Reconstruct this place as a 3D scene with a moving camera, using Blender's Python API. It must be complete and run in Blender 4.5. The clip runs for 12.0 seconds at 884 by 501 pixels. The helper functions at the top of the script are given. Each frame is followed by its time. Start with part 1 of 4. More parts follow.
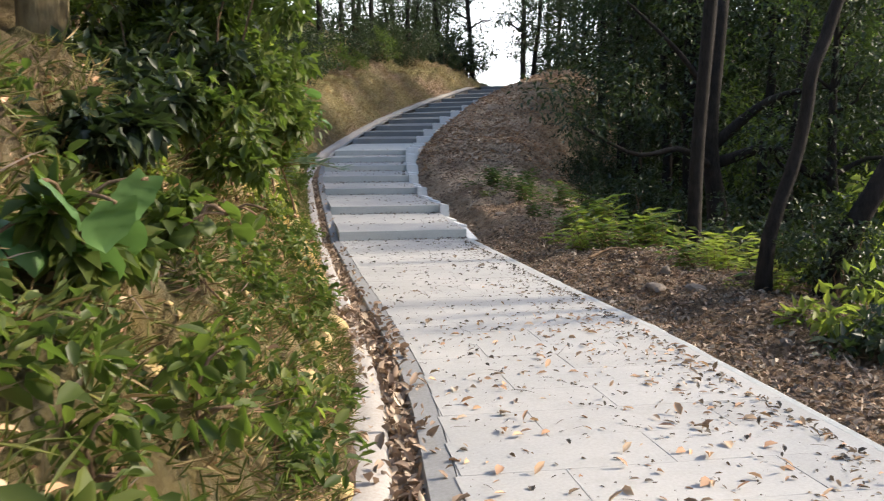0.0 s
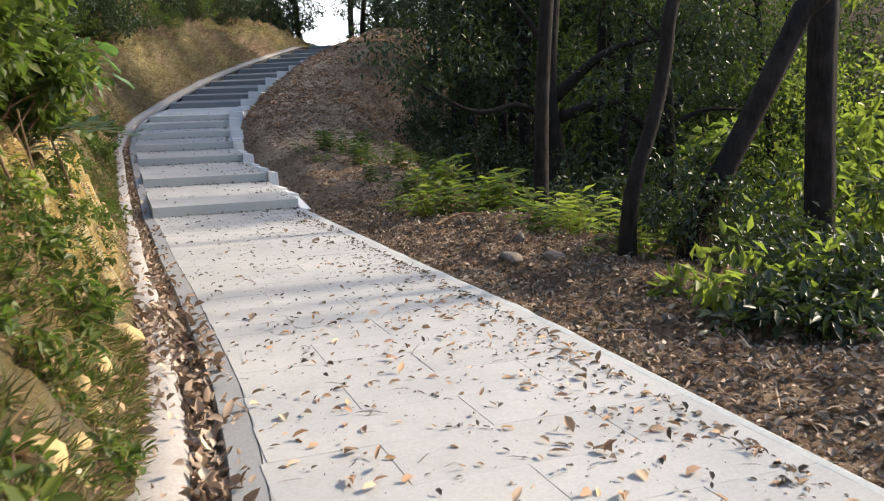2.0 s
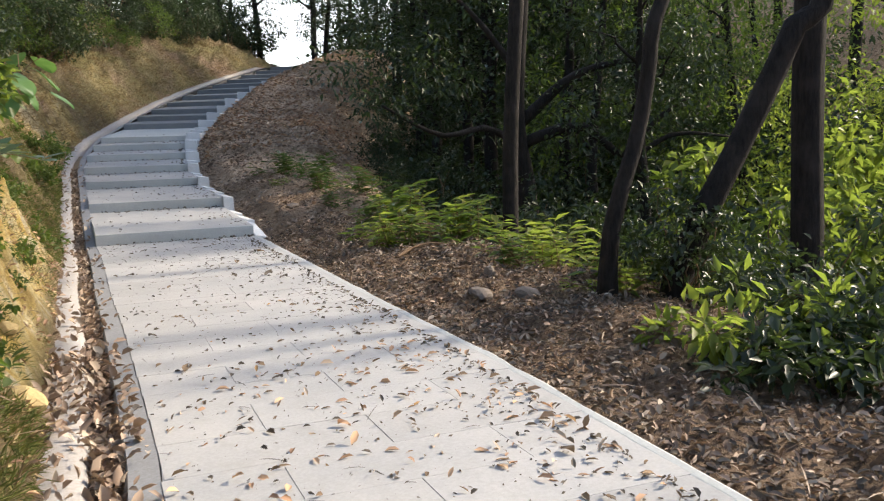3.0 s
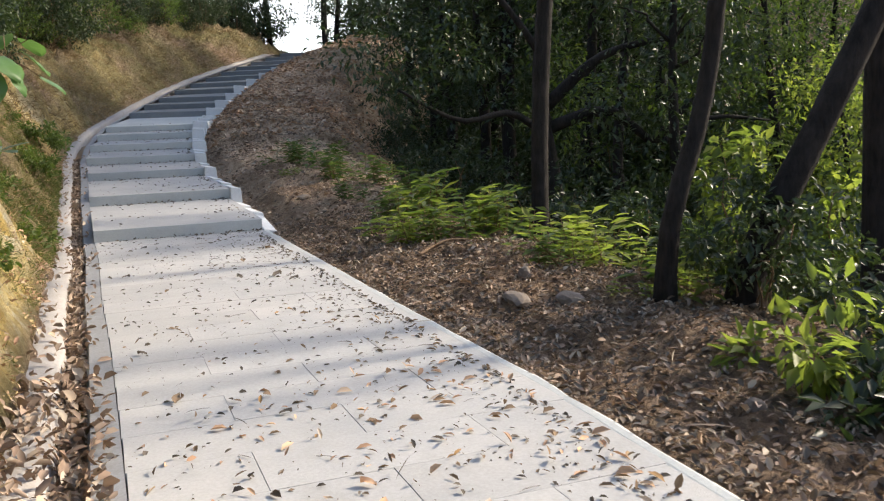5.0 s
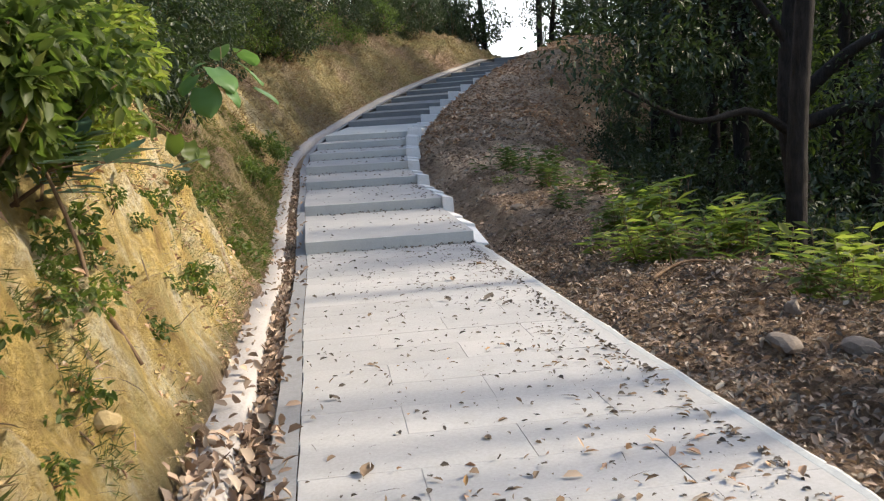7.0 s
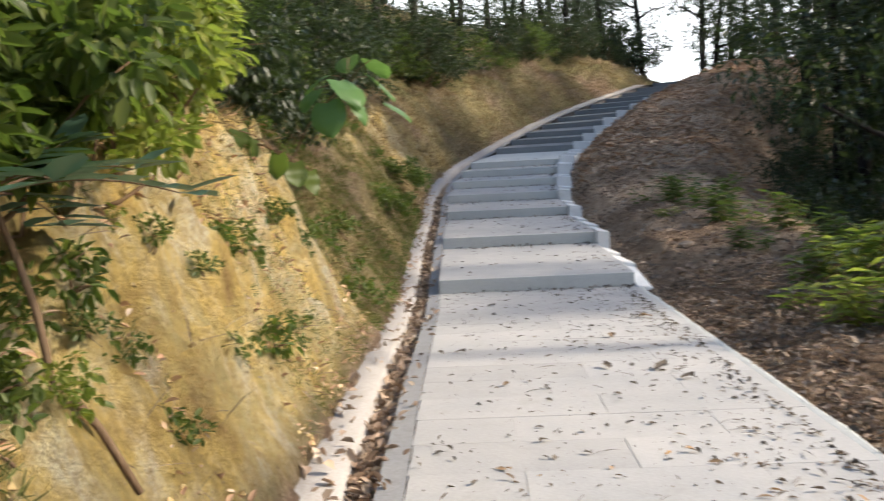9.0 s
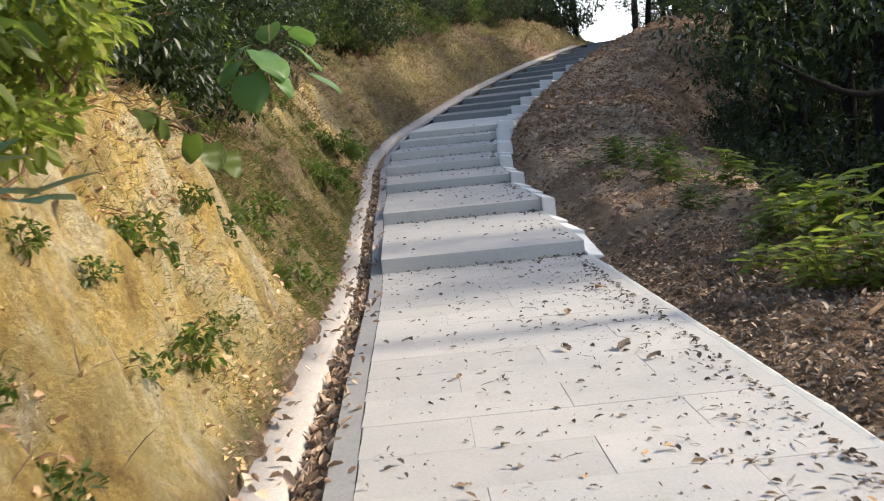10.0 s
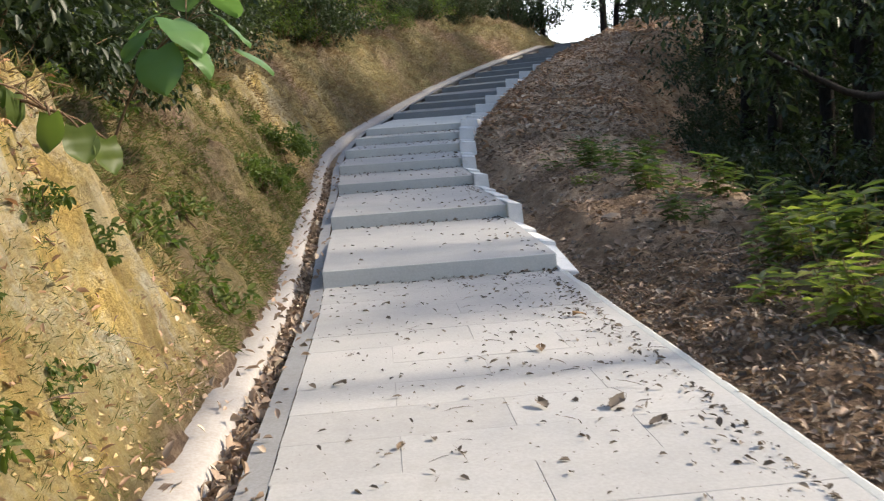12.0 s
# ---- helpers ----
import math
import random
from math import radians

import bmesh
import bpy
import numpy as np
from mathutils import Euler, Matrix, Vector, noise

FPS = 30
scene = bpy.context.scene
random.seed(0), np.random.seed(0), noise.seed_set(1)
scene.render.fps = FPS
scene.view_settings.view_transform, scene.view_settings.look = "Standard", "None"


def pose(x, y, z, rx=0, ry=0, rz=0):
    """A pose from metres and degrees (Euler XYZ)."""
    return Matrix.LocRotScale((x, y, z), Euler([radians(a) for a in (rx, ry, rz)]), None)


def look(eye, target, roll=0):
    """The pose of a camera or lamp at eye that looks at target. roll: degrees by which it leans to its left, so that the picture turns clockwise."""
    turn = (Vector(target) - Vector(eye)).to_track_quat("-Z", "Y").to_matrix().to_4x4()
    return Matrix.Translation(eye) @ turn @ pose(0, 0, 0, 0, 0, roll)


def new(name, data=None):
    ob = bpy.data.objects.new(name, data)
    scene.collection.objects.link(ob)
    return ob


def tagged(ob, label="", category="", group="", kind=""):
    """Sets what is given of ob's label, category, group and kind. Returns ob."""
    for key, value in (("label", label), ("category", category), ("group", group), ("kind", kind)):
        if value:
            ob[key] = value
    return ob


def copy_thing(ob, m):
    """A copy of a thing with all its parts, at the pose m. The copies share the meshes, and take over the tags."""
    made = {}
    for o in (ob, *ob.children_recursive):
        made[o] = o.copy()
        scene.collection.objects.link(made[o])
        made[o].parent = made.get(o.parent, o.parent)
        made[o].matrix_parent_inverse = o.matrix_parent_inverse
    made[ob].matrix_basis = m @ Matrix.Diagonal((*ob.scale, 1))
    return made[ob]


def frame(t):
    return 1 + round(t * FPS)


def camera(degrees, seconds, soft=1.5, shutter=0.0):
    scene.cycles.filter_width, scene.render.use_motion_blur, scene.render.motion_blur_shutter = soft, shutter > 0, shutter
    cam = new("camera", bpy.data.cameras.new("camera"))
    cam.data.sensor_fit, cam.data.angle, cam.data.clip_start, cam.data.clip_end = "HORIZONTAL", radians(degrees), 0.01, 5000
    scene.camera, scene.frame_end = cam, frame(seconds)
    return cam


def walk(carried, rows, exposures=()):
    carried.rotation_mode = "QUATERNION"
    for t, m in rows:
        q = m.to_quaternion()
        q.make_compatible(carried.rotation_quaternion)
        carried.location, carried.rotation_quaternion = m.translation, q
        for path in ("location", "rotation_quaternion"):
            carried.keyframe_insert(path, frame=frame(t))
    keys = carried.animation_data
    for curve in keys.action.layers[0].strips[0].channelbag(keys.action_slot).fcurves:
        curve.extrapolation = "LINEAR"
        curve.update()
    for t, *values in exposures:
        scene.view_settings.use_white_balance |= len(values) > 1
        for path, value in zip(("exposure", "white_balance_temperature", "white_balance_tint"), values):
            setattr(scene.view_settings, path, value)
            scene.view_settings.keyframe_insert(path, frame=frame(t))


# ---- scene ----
cam = camera(54.7, 12.0, soft=1.2, shutter=0.35)
PATH = [
    (0, (0.152, 0.287, 1.399), (0.454, 2.255, 1.206), -0.6),
    (0.5, (0.151, 0.465, 1.382), (0.566, 2.412, 1.191), -0.8),
    (1, (0.22, 0.759, 1.376), (0.698, 2.69, 1.173), -1.0),
    (1.5, (0.318, 1.03, 1.349), (0.727, 2.977, 1.143), 0.7),
    (2, (0.427, 1.419, 1.372), (1.089, 3.284, 1.085), -2.2),
    (2.5, (0.659, 1.759, 1.382), (1.301, 3.633, 1.109), -2.6),
    (3, (0.682, 2.075, 1.391), (1.425, 3.916, 1.152), -1.9),
    (3.5, (0.725, 2.233, 1.401), (1.501, 4.056, 1.132), -2.0),
    (3.7, (0.764, 2.33, 1.41), (1.509, 4.169, 1.16), -3.6),
    (5.3, (0.922, 3.14, 1.367), (1.61, 4.999, 1.103), -1.5),
    (5.5, (0.952, 3.286, 1.341), (1.489, 5.198, 1.109), -2.4),
    (6, (0.99, 3.618, 1.317), (1.218, 5.595, 1.117), -0.6),
    (6.5, (1.016, 3.733, 1.409), (1.226, 5.707, 1.171), -2.9),
    (6.7, (1.035, 3.814, 1.409), (1.282, 5.784, 1.17), -3.5),
    (8.3, (1.236, 4.725, 1.452), (1.424, 6.708, 1.267), -2.6),
    (8.5, (1.232, 4.861, 1.436), (1.434, 6.844, 1.263), -3.0),
    (9, (1.193, 5.484, 1.378), (1.096, 7.477, 1.231), -2.8),
    (9.5, (1.228, 5.56, 1.441), (0.937, 7.53, 1.251), -3.4),
    (10, (1.194, 6.014, 1.412), (1.225, 8.001, 1.184), -5.5),
    (10.5, (1.214, 6.454, 1.386), (1.222, 8.445, 1.193), -4.5),
    (11, (1.325, 6.653, 1.404), (1.337, 8.642, 1.194), -3.3),
    (11.5, (1.304, 6.932, 1.415), (1.495, 8.906, 1.158), -4.1),
    (12, (1.32, 7.281, 1.374), (1.441, 9.263, 1.14), -4.1),
]
walk(cam, [(t, look(eye, target, roll)) for t, eye, target, roll in PATH], exposures=[(0, 1.15), (12, 1.15)])

# ---------------------------------------------------------------- light
world = bpy.data.worlds.new("sky")
scene.world = world
world.use_nodes = True
wn = world.node_tree.nodes
sky = wn.new("ShaderNodeTexSky")
sky.sky_type = "NISHITA"
sky.sun_disc = False
SUN_EL, SUN_AZ = 30.0, 89.0          # azimuth clockwise from +y
sky.sun_elevation, sky.sun_rotation = radians(SUN_EL), radians(SUN_AZ)
sky.dust_density = 2.0
world.node_tree.links.new(sky.outputs[0], wn["Background"].inputs[0])
wn["Background"].inputs[1].default_value = 0.15
sun = new("sun", bpy.data.lights.new("sun", "SUN"))
sun.data.energy, sun.data.angle, sun.data.color = 2.9, radians(5.0), (1.0, 0.88, 0.70)
sun.matrix_world = look((40 * math.sin(radians(SUN_AZ)), 40 * math.cos(radians(SUN_AZ)), 40 * math.tan(radians(SUN_EL))), (0, 0, 0))

# ---------------------------------------------------------------- materials


def material(name, rough=0.85, spec=0.3):
    m = bpy.data.materials.new(name)
    m.use_nodes = True
    b = m.node_tree.nodes["Principled BSDF"]
    b.inputs["Roughness"].default_value = rough
    b.inputs["Specular IOR Level"].default_value = spec
    return m, m.node_tree.nodes, m.node_tree.links, b


def ramp(nodes, links, fac, stops):
    r = nodes.new("ShaderNodeValToRGB")
    e = r.color_ramp.elements
    while len(e) < len(stops):
        e.new(0.5)
    for el, (p, c) in zip(e, stops):
        el.position, el.color = p, (*c, 1)
    links.new(fac, r.inputs[0])
    return r.outputs[0]


def noise_tex(nodes, links, scale, detail=5.0, coords=None, rough=0.6):
    n = nodes.new("ShaderNodeTexNoise")
    n.inputs["Scale"].default_value, n.inputs["Detail"].default_value, n.inputs["Roughness"].default_value = scale, detail, rough
    if coords is not None:
        links.new(coords, n.inputs["Vector"])
    return n.outputs[0]


def mix(nodes, links, fac, a, b, mode="MIX"):
    m = nodes.new("ShaderNodeMix")
    m.data_type, m.blend_type = "RGBA", mode
    for sock, val in ((m.inputs[0], fac), (m.inputs[6], a), (m.inputs[7], b)):
        if isinstance(val, (int, float)):
            sock.default_value = val
        elif isinstance(val, tuple):
            sock.default_value = (*val, 1)
        else:
            links.new(val, sock)
    return m.outputs[2]


def bump(nodes, links, b, height, strength, dist):
    n = nodes.new("ShaderNodeBump")
    n.inputs["Strength"].default_value, n.inputs["Distance"].default_value = strength, dist
    links.new(height, n.inputs["Height"])
    links.new(n.outputs[0], b.inputs["Normal"])


def world_pos(nodes):
    return nodes.new("ShaderNodeNewGeometry").outputs["Position"]


def concrete(name, light, dark, stain):
    m, n, l, b = material(name, 0.9, 0.25)
    p = world_pos(n)
    big = noise_tex(n, l, 0.9, 4, p)
    fine = noise_tex(n, l, 60, 6, p)
    c = ramp(n, l, big, [(0.3, dark), (0.7, light)])
    c = mix(n, l, 0.35, c, ramp(n, l, fine, [(0.35, stain), (0.65, light)]))
    blot = noise_tex(n, l, 5.5, 8, p, 0.7)
    c = mix(n, l, ramp(n, l, blot, [(0.52, (0, 0, 0)), (0.78, (0.55, 0.55, 0.55))]), c, stain)
    info = n.new("ShaderNodeObjectInfo").outputs["Random"]
    c = mix(n, l, 1.0, c, ramp(n, l, info, [(0.0, (0.88, 0.88, 0.88)), (1.0, (1, 1, 1))]), "MULTIPLY")
    l.new(c, b.inputs["Base Color"])
    bump(n, l, b, noise_tex(n, l, 140, 6, p), 0.35, 0.004)
    return m


MAT_SLAB = concrete("pale_concrete", (0.52, 0.50, 0.48), (0.36, 0.365, 0.375), (0.36, 0.34, 0.31))
MAT_STEP = concrete("grey_concrete", (0.62, 0.62, 0.59), (0.52, 0.525, 0.505), (0.40, 0.40, 0.38))
MAT_GUTTER = concrete("gutter_concrete", (0.36, 0.355, 0.36), (0.28, 0.28, 0.28), (0.2, 0.19, 0.18))
MAT_LIP = concrete("mortar_lip", (0.45, 0.42, 0.40), (0.34, 0.315, 0.295), (0.24, 0.2, 0.155))
MAT_KERB = concrete("kerb_mortar", (0.84, 0.83, 0.82), (0.76, 0.75, 0.74), (0.5, 0.48, 0.45))
# the step concrete again, with the upper flight's shade put into its colour
MAT_STEP_SHADED = concrete("shaded_concrete", (0.28, 0.285, 0.29), (0.21, 0.215, 0.22), (0.16, 0.16, 0.16))


def ground_material():
    m, n, l, b = material("earth", 0.95, 0.15)
    p = world_pos(n)
    zone = n.new("ShaderNodeAttribute")
    zone.attribute_name = "zone"
    sep = n.new("ShaderNodeSeparateColor")
    l.new(zone.outputs["Color"], sep.inputs[0])
    st = n.new("ShaderNodeMapping")
    st.inputs["Scale"].default_value = (1, 1, 0.6)
    l.new(p, st.inputs[0])
    clay = ramp(n, l, noise_tex(n, l, 2.6, 10, st.outputs[0], 0.72), [(0.33, (0.34, 0.21, 0.08)), (0.41, (0.58, 0.41, 0.14)), (0.47, (0.78, 0.57, 0.19)), (0.54, (0.83, 0.67, 0.33)), (0.62, (0.86, 0.77, 0.56))])
    clay = mix(n, l, ramp(n, l, noise_tex(n, l, 7, 10, st.outputs[0], 0.72), [(0.40, (0.55, 0.55, 0.55)), (0.50, (0, 0, 0))]), clay, (0.48, 0.30, 0.10))
    clay = mix(n, l, ramp(n, l, noise_tex(n, l, 1.1, 6, p, 0.65), [(0.48, (0, 0, 0)), (0.62, (0.6, 0.6, 0.6))]), clay, (0.40, 0.355, 0.19))
    clay = mix(n, l, ramp(n, l, noise_tex(n, l, 26, 8, p, 0.65), [(0.42, (0.5, 0.5, 0.5)), (0.5, (0, 0, 0))]), clay, (0.50, 0.33, 0.13))
    clay = mix(n, l, ramp(n, l, noise_tex(n, l, 0.8, 5, st.outputs[0], 0.6), [(0.60, (0, 0, 0)), (0.70, (0.4, 0.4, 0.4))]), clay, (0.66, 0.59, 0.44))
    soil = ramp(n, l, noise_tex(n, l, 7, 9, p, 0.7), [(0.3, (0.12, 0.08, 0.055)), (0.5, (0.28, 0.19, 0.13)), (0.68, (0.48, 0.36, 0.25))])
    speck = n.new("ShaderNodeTexVoronoi")
    speck.inputs["Scale"].default_value = 26
    l.new(p, speck.inputs["Vector"])
    soil = mix(n, l, 0.5, soil, ramp(n, l, speck.outputs["Color"], [(0.2, (0.08, 0.055, 0.04)), (0.55, (0.22, 0.145, 0.095)), (0.85, (0.42, 0.31, 0.21))]))
    turf = ramp(n, l, noise_tex(n, l, 9, 8, p, 0.7), [(0.3, (0.05, 0.055, 0.018)), (0.5, (0.13, 0.13, 0.04)), (0.72, (0.29, 0.25, 0.09))])
    c = mix(n, l, sep.outputs[0], soil, clay)
    c = mix(n, l, sep.outputs[1], c, turf)
    c = mix(n, l, sep.outputs[2], c, ramp(n, l, noise_tex(n, l, 5, 8, p, 0.7), [(0.3, (0.38, 0.25, 0.165)), (0.5, (0.62, 0.45, 0.31)), (0.66, (0.74, 0.60, 0.44))]))
    l.new(c, b.inputs["Base Color"])
    bump(n, l, b, noise_tex(n, l, 11, 12, p, 0.72), 1.0, 0.2)
    return m


MAT_GROUND = ground_material()


def leaf_material(name, stops, through_colour, rough=0.5, share=0.35):
    m, n, l, b = material(name, rough, 0.35)
    isl = n.new("ShaderNodeNewGeometry").outputs["Random Per Island"]
    c = ramp(n, l, isl, stops)
    c = mix(n, l, 0.3, c, ramp(n, l, noise_tex(n, l, 1.3, 3, world_pos(n)), [(0.3, stops[0][1]), (0.7, stops[-1][1])]))
    l.new(c, b.inputs["Base Color"])
    if share:
        t = n.new("ShaderNodeBsdfTranslucent")
        l.new(mix(n, l, 0.5, c, through_colour), t.inputs[0])
        s = n.new("ShaderNodeMixShader")
        s.inputs[0].default_value = share
        l.new(b.outputs[0], s.inputs[1])
        l.new(t.outputs[0], s.inputs[2])
        l.new(s.outputs[0], n["Material Output"].inputs[0])
    return m


# dark green, lowered further to paint in the forest's deep shade
LEAF_DARK_SHADED = leaf_material("dark_shaded_foliage", [(0.0, (0.015, 0.024, 0.013)), (0.6, (0.032, 0.046, 0.021)), (1.0, (0.06, 0.075, 0.026))], (0.09, 0.16, 0.03), 0.4, 0.25)
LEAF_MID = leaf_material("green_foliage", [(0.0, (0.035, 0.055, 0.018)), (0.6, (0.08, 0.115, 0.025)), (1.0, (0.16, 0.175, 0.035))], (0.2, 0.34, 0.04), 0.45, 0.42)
# yellow-green, raised so that its colour also holds sunlight and backlight
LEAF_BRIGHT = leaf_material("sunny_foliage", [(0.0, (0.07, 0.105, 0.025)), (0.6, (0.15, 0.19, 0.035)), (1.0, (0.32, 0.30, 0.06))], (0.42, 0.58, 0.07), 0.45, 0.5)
LEAF_BIG = leaf_material("broad_leaf", [(0.0, (0.07, 0.15, 0.05)), (1.0, (0.13, 0.24, 0.07))], (0.2, 0.36, 0.06), 0.45, 0.35)
LEAF_FROND = leaf_material("frond_leaf", [(0.0, (0.05, 0.10, 0.075)), (1.0, (0.09, 0.16, 0.10))], (0.1, 0.2, 0.08), 0.4, 0.25)
GRASS_GREEN = leaf_material("green_grass", [(0.0, (0.06, 0.085, 0.02)), (0.6, (0.13, 0.15, 0.035)), (1.0, (0.26, 0.24, 0.07))], (0.2, 0.24, 0.05), 0.6, 0.3)
GRASS_DRY = leaf_material("dry_grass", [(0.0, (0.17, 0.11, 0.055)), (0.6, (0.30, 0.205, 0.10)), (1.0, (0.44, 0.33, 0.17))], (0.4, 0.3, 0.12), 0.7, 0.2)
LITTER = leaf_material("leaf_litter", [(0.0, (0.09, 0.06, 0.045)), (0.35, (0.24, 0.15, 0.10)), (0.7, (0.42, 0.28, 0.19)), (0.9, (0.56, 0.43, 0.31)), (1.0, (0.64, 0.54, 0.42))], (0.3, 0.16, 0.06), 0.75, 0.1)
LITTER_DARK = leaf_material("dark_litter", [(0.0, (0.09, 0.07, 0.055)), (0.5, (0.2, 0.145, 0.10)), (0.85, (0.34, 0.24, 0.15)), (1.0, (0.5, 0.28, 0.10))], (0.2, 0.12, 0.05), 0.8, 0.1)
LITTER_GREY = leaf_material("grey_litter", [(0.0, (0.05, 0.042, 0.036)), (0.5, (0.11, 0.088, 0.07)), (0.85, (0.19, 0.15, 0.115)), (1.0, (0.30, 0.24, 0.17))], (0.15, 0.1, 0.05), 0.8, 0.1)
LITTER_RED = leaf_material("russet_litter", [(0.0, (0.28, 0.15, 0.09)), (0.4, (0.54, 0.29, 0.15)), (0.8, (0.68, 0.44, 0.25)), (1.0, (0.74, 0.60, 0.44))], (0.4, 0.18, 0.05), 0.75, 0.1)


def bark_material(name, dark, light):
    m, n, l, b = material(name, 0.92, 0.2)
    p = world_pos(n)
    st = n.new("ShaderNodeMapping")
    st.inputs["Scale"].default_value = (1, 1, 0.2)
    l.new(p, st.inputs[0])
    f = noise_tex(n, l, 28, 8, st.outputs[0], 0.7)
    c = ramp(n, l, f, [(0.3, dark), (0.7, light)])
    c = mix(n, l, ramp(n, l, noise_tex(n, l, 3, 5, p), [(0.5, (0, 0, 0)), (0.75, (0.6, 0.6, 0.6))]), c, tuple(v * 1.5 for v in light))
    l.new(c, b.inputs["Base Color"])
    bump(n, l, b, f, 0.8, 0.02)
    return m


# nearly black: the shade on backlit trunks is part of this bark colour
BARK_SHADED = bark_material("shaded_bark", (0.010, 0.008, 0.007), (0.036, 0.030, 0.026))
BARK_PALE = bark_material("pale_bark", (0.12, 0.09, 0.05), (0.34, 0.26, 0.14))
TWIG = bark_material("twig_bark", (0.10, 0.06, 0.035), (0.24, 0.16, 0.10))
ROCK = concrete("field_stone", (0.27, 0.22, 0.18), (0.17, 0.135, 0.11), (0.11, 0.085, 0.065))
ROCK_YELLOW = concrete("clay_stone", (0.58, 0.44, 0.22), (0.42, 0.30, 0.13), (0.3, 0.2, 0.09))

# ---------------------------------------------------------------- plan
# stairs: left x, y, right x, y, height below the riser, height above it
STEPS = [
    (0.65, 15.57, 2.95, 15.57, 0.115, 0.28), (0.58, 18.55, 2.90, 18.52, 0.43, 0.60), (0.53, 21.93, 2.83, 21.88, 0.74, 0.905),
    (0.50, 23.46, 2.80, 23.42, 1.03, 1.20), (0.58, 24.70, 2.88, 24.60, 1.32, 1.485), (0.75, 26.37, 3.05, 26.28, 1.575, 1.74),
    (0.97, 27.98, 3.25, 27.82, 1.815, 1.98), (1.70, 31.20, 3.98, 30.90, 2.28, 2.45), (2.22, 33.00, 4.48, 32.60, 2.60, 2.765),
    (2.78, 34.40, 5.02, 33.95, 2.89, 3.06),
]
for k in range(1, 9):                  # the upper flight, climbing to the crest
    f = k / 8
    lx, ly = 2.78 + 5.2 * f + 1.5 * f * f, 34.40 + 12.6 * f - 0.5 * f * f
    a = radians(21 + 7 * f)
    STEPS.append((lx, ly, lx + 2.2 * math.cos(a), ly - 2.2 * math.sin(a), 3.06 + 2.7 * f - 0.165, 3.06 + 2.7 * f))
STEPS.append((13.2, 54.0, 15.3, 52.8, 5.9, 5.9))

LEFT = [(-8.0, 0.55), (2.0, 0.66), (3.6, 0.74), (5.0, 0.83), (6.0, 0.86), (7.3, 0.84), (9.0, 0.81), (11.0, 0.75), (12.5, 0.73), (14.2, 0.70)] + [(s[1], s[0]) for s in STEPS]
RIGHT = [(-8.0, 2.45), (2.0, 2.68), (3.8, 2.76), (5.4, 2.83), (6.8, 2.90), (9.0, 2.89), (12.0, 2.92)] + [(s[3], s[2]) for s in STEPS]
RISE = [(-8.0, 0.0), (0.0, 0.03), (15.57, 0.115)] + [((s[1] + s[3]) / 2, (s[4] + s[5]) / 2) for s in STEPS[1:]] + [(70, 4.0), (300, -15), (4000, -60)]


def left_x(y):
    return np.interp(y, [p[0] for p in LEFT], [p[1] for p in LEFT])


def right_x(y):
    return np.interp(y, [p[0] for p in RIGHT], [p[1] for p in RIGHT])


def rise(y):
    return np.interp(y, [p[0] for p in RISE], [p[1] for p in RISE])


def ramp_z(y):
    return 0.03 + 0.0055 * y


def fbm(x, y, z, scale, octaves=4):
    return noise.fractal((x * scale, y * scale, z * scale), 0.9, 2.0, octaves, noise_basis="PERLIN_ORIGINAL")


def bank_shape(y):
    """Steepness of the cut bank and its height along the path."""
    steep = np.interp(y, [-8, 2, 6, 8, 11.5, 13, 15, 18, 22, 26, 34, 46], [1.5, 1.4, 1.6, 1.9, 2.0, 1.45, 1.3, 1.4, 1.7, 1.5, 1.3, 1.0])
    high = np.interp(y, [-8, 2, 6, 8, 11.5, 13.5, 17, 22, 28, 36, 46, 50], [1.6, 1.6, 1.6, 1.9, 1.9, 1.6, 1.7, 1.8, 1.7, 1.4, 0.9, 0.3])
    return steep, high


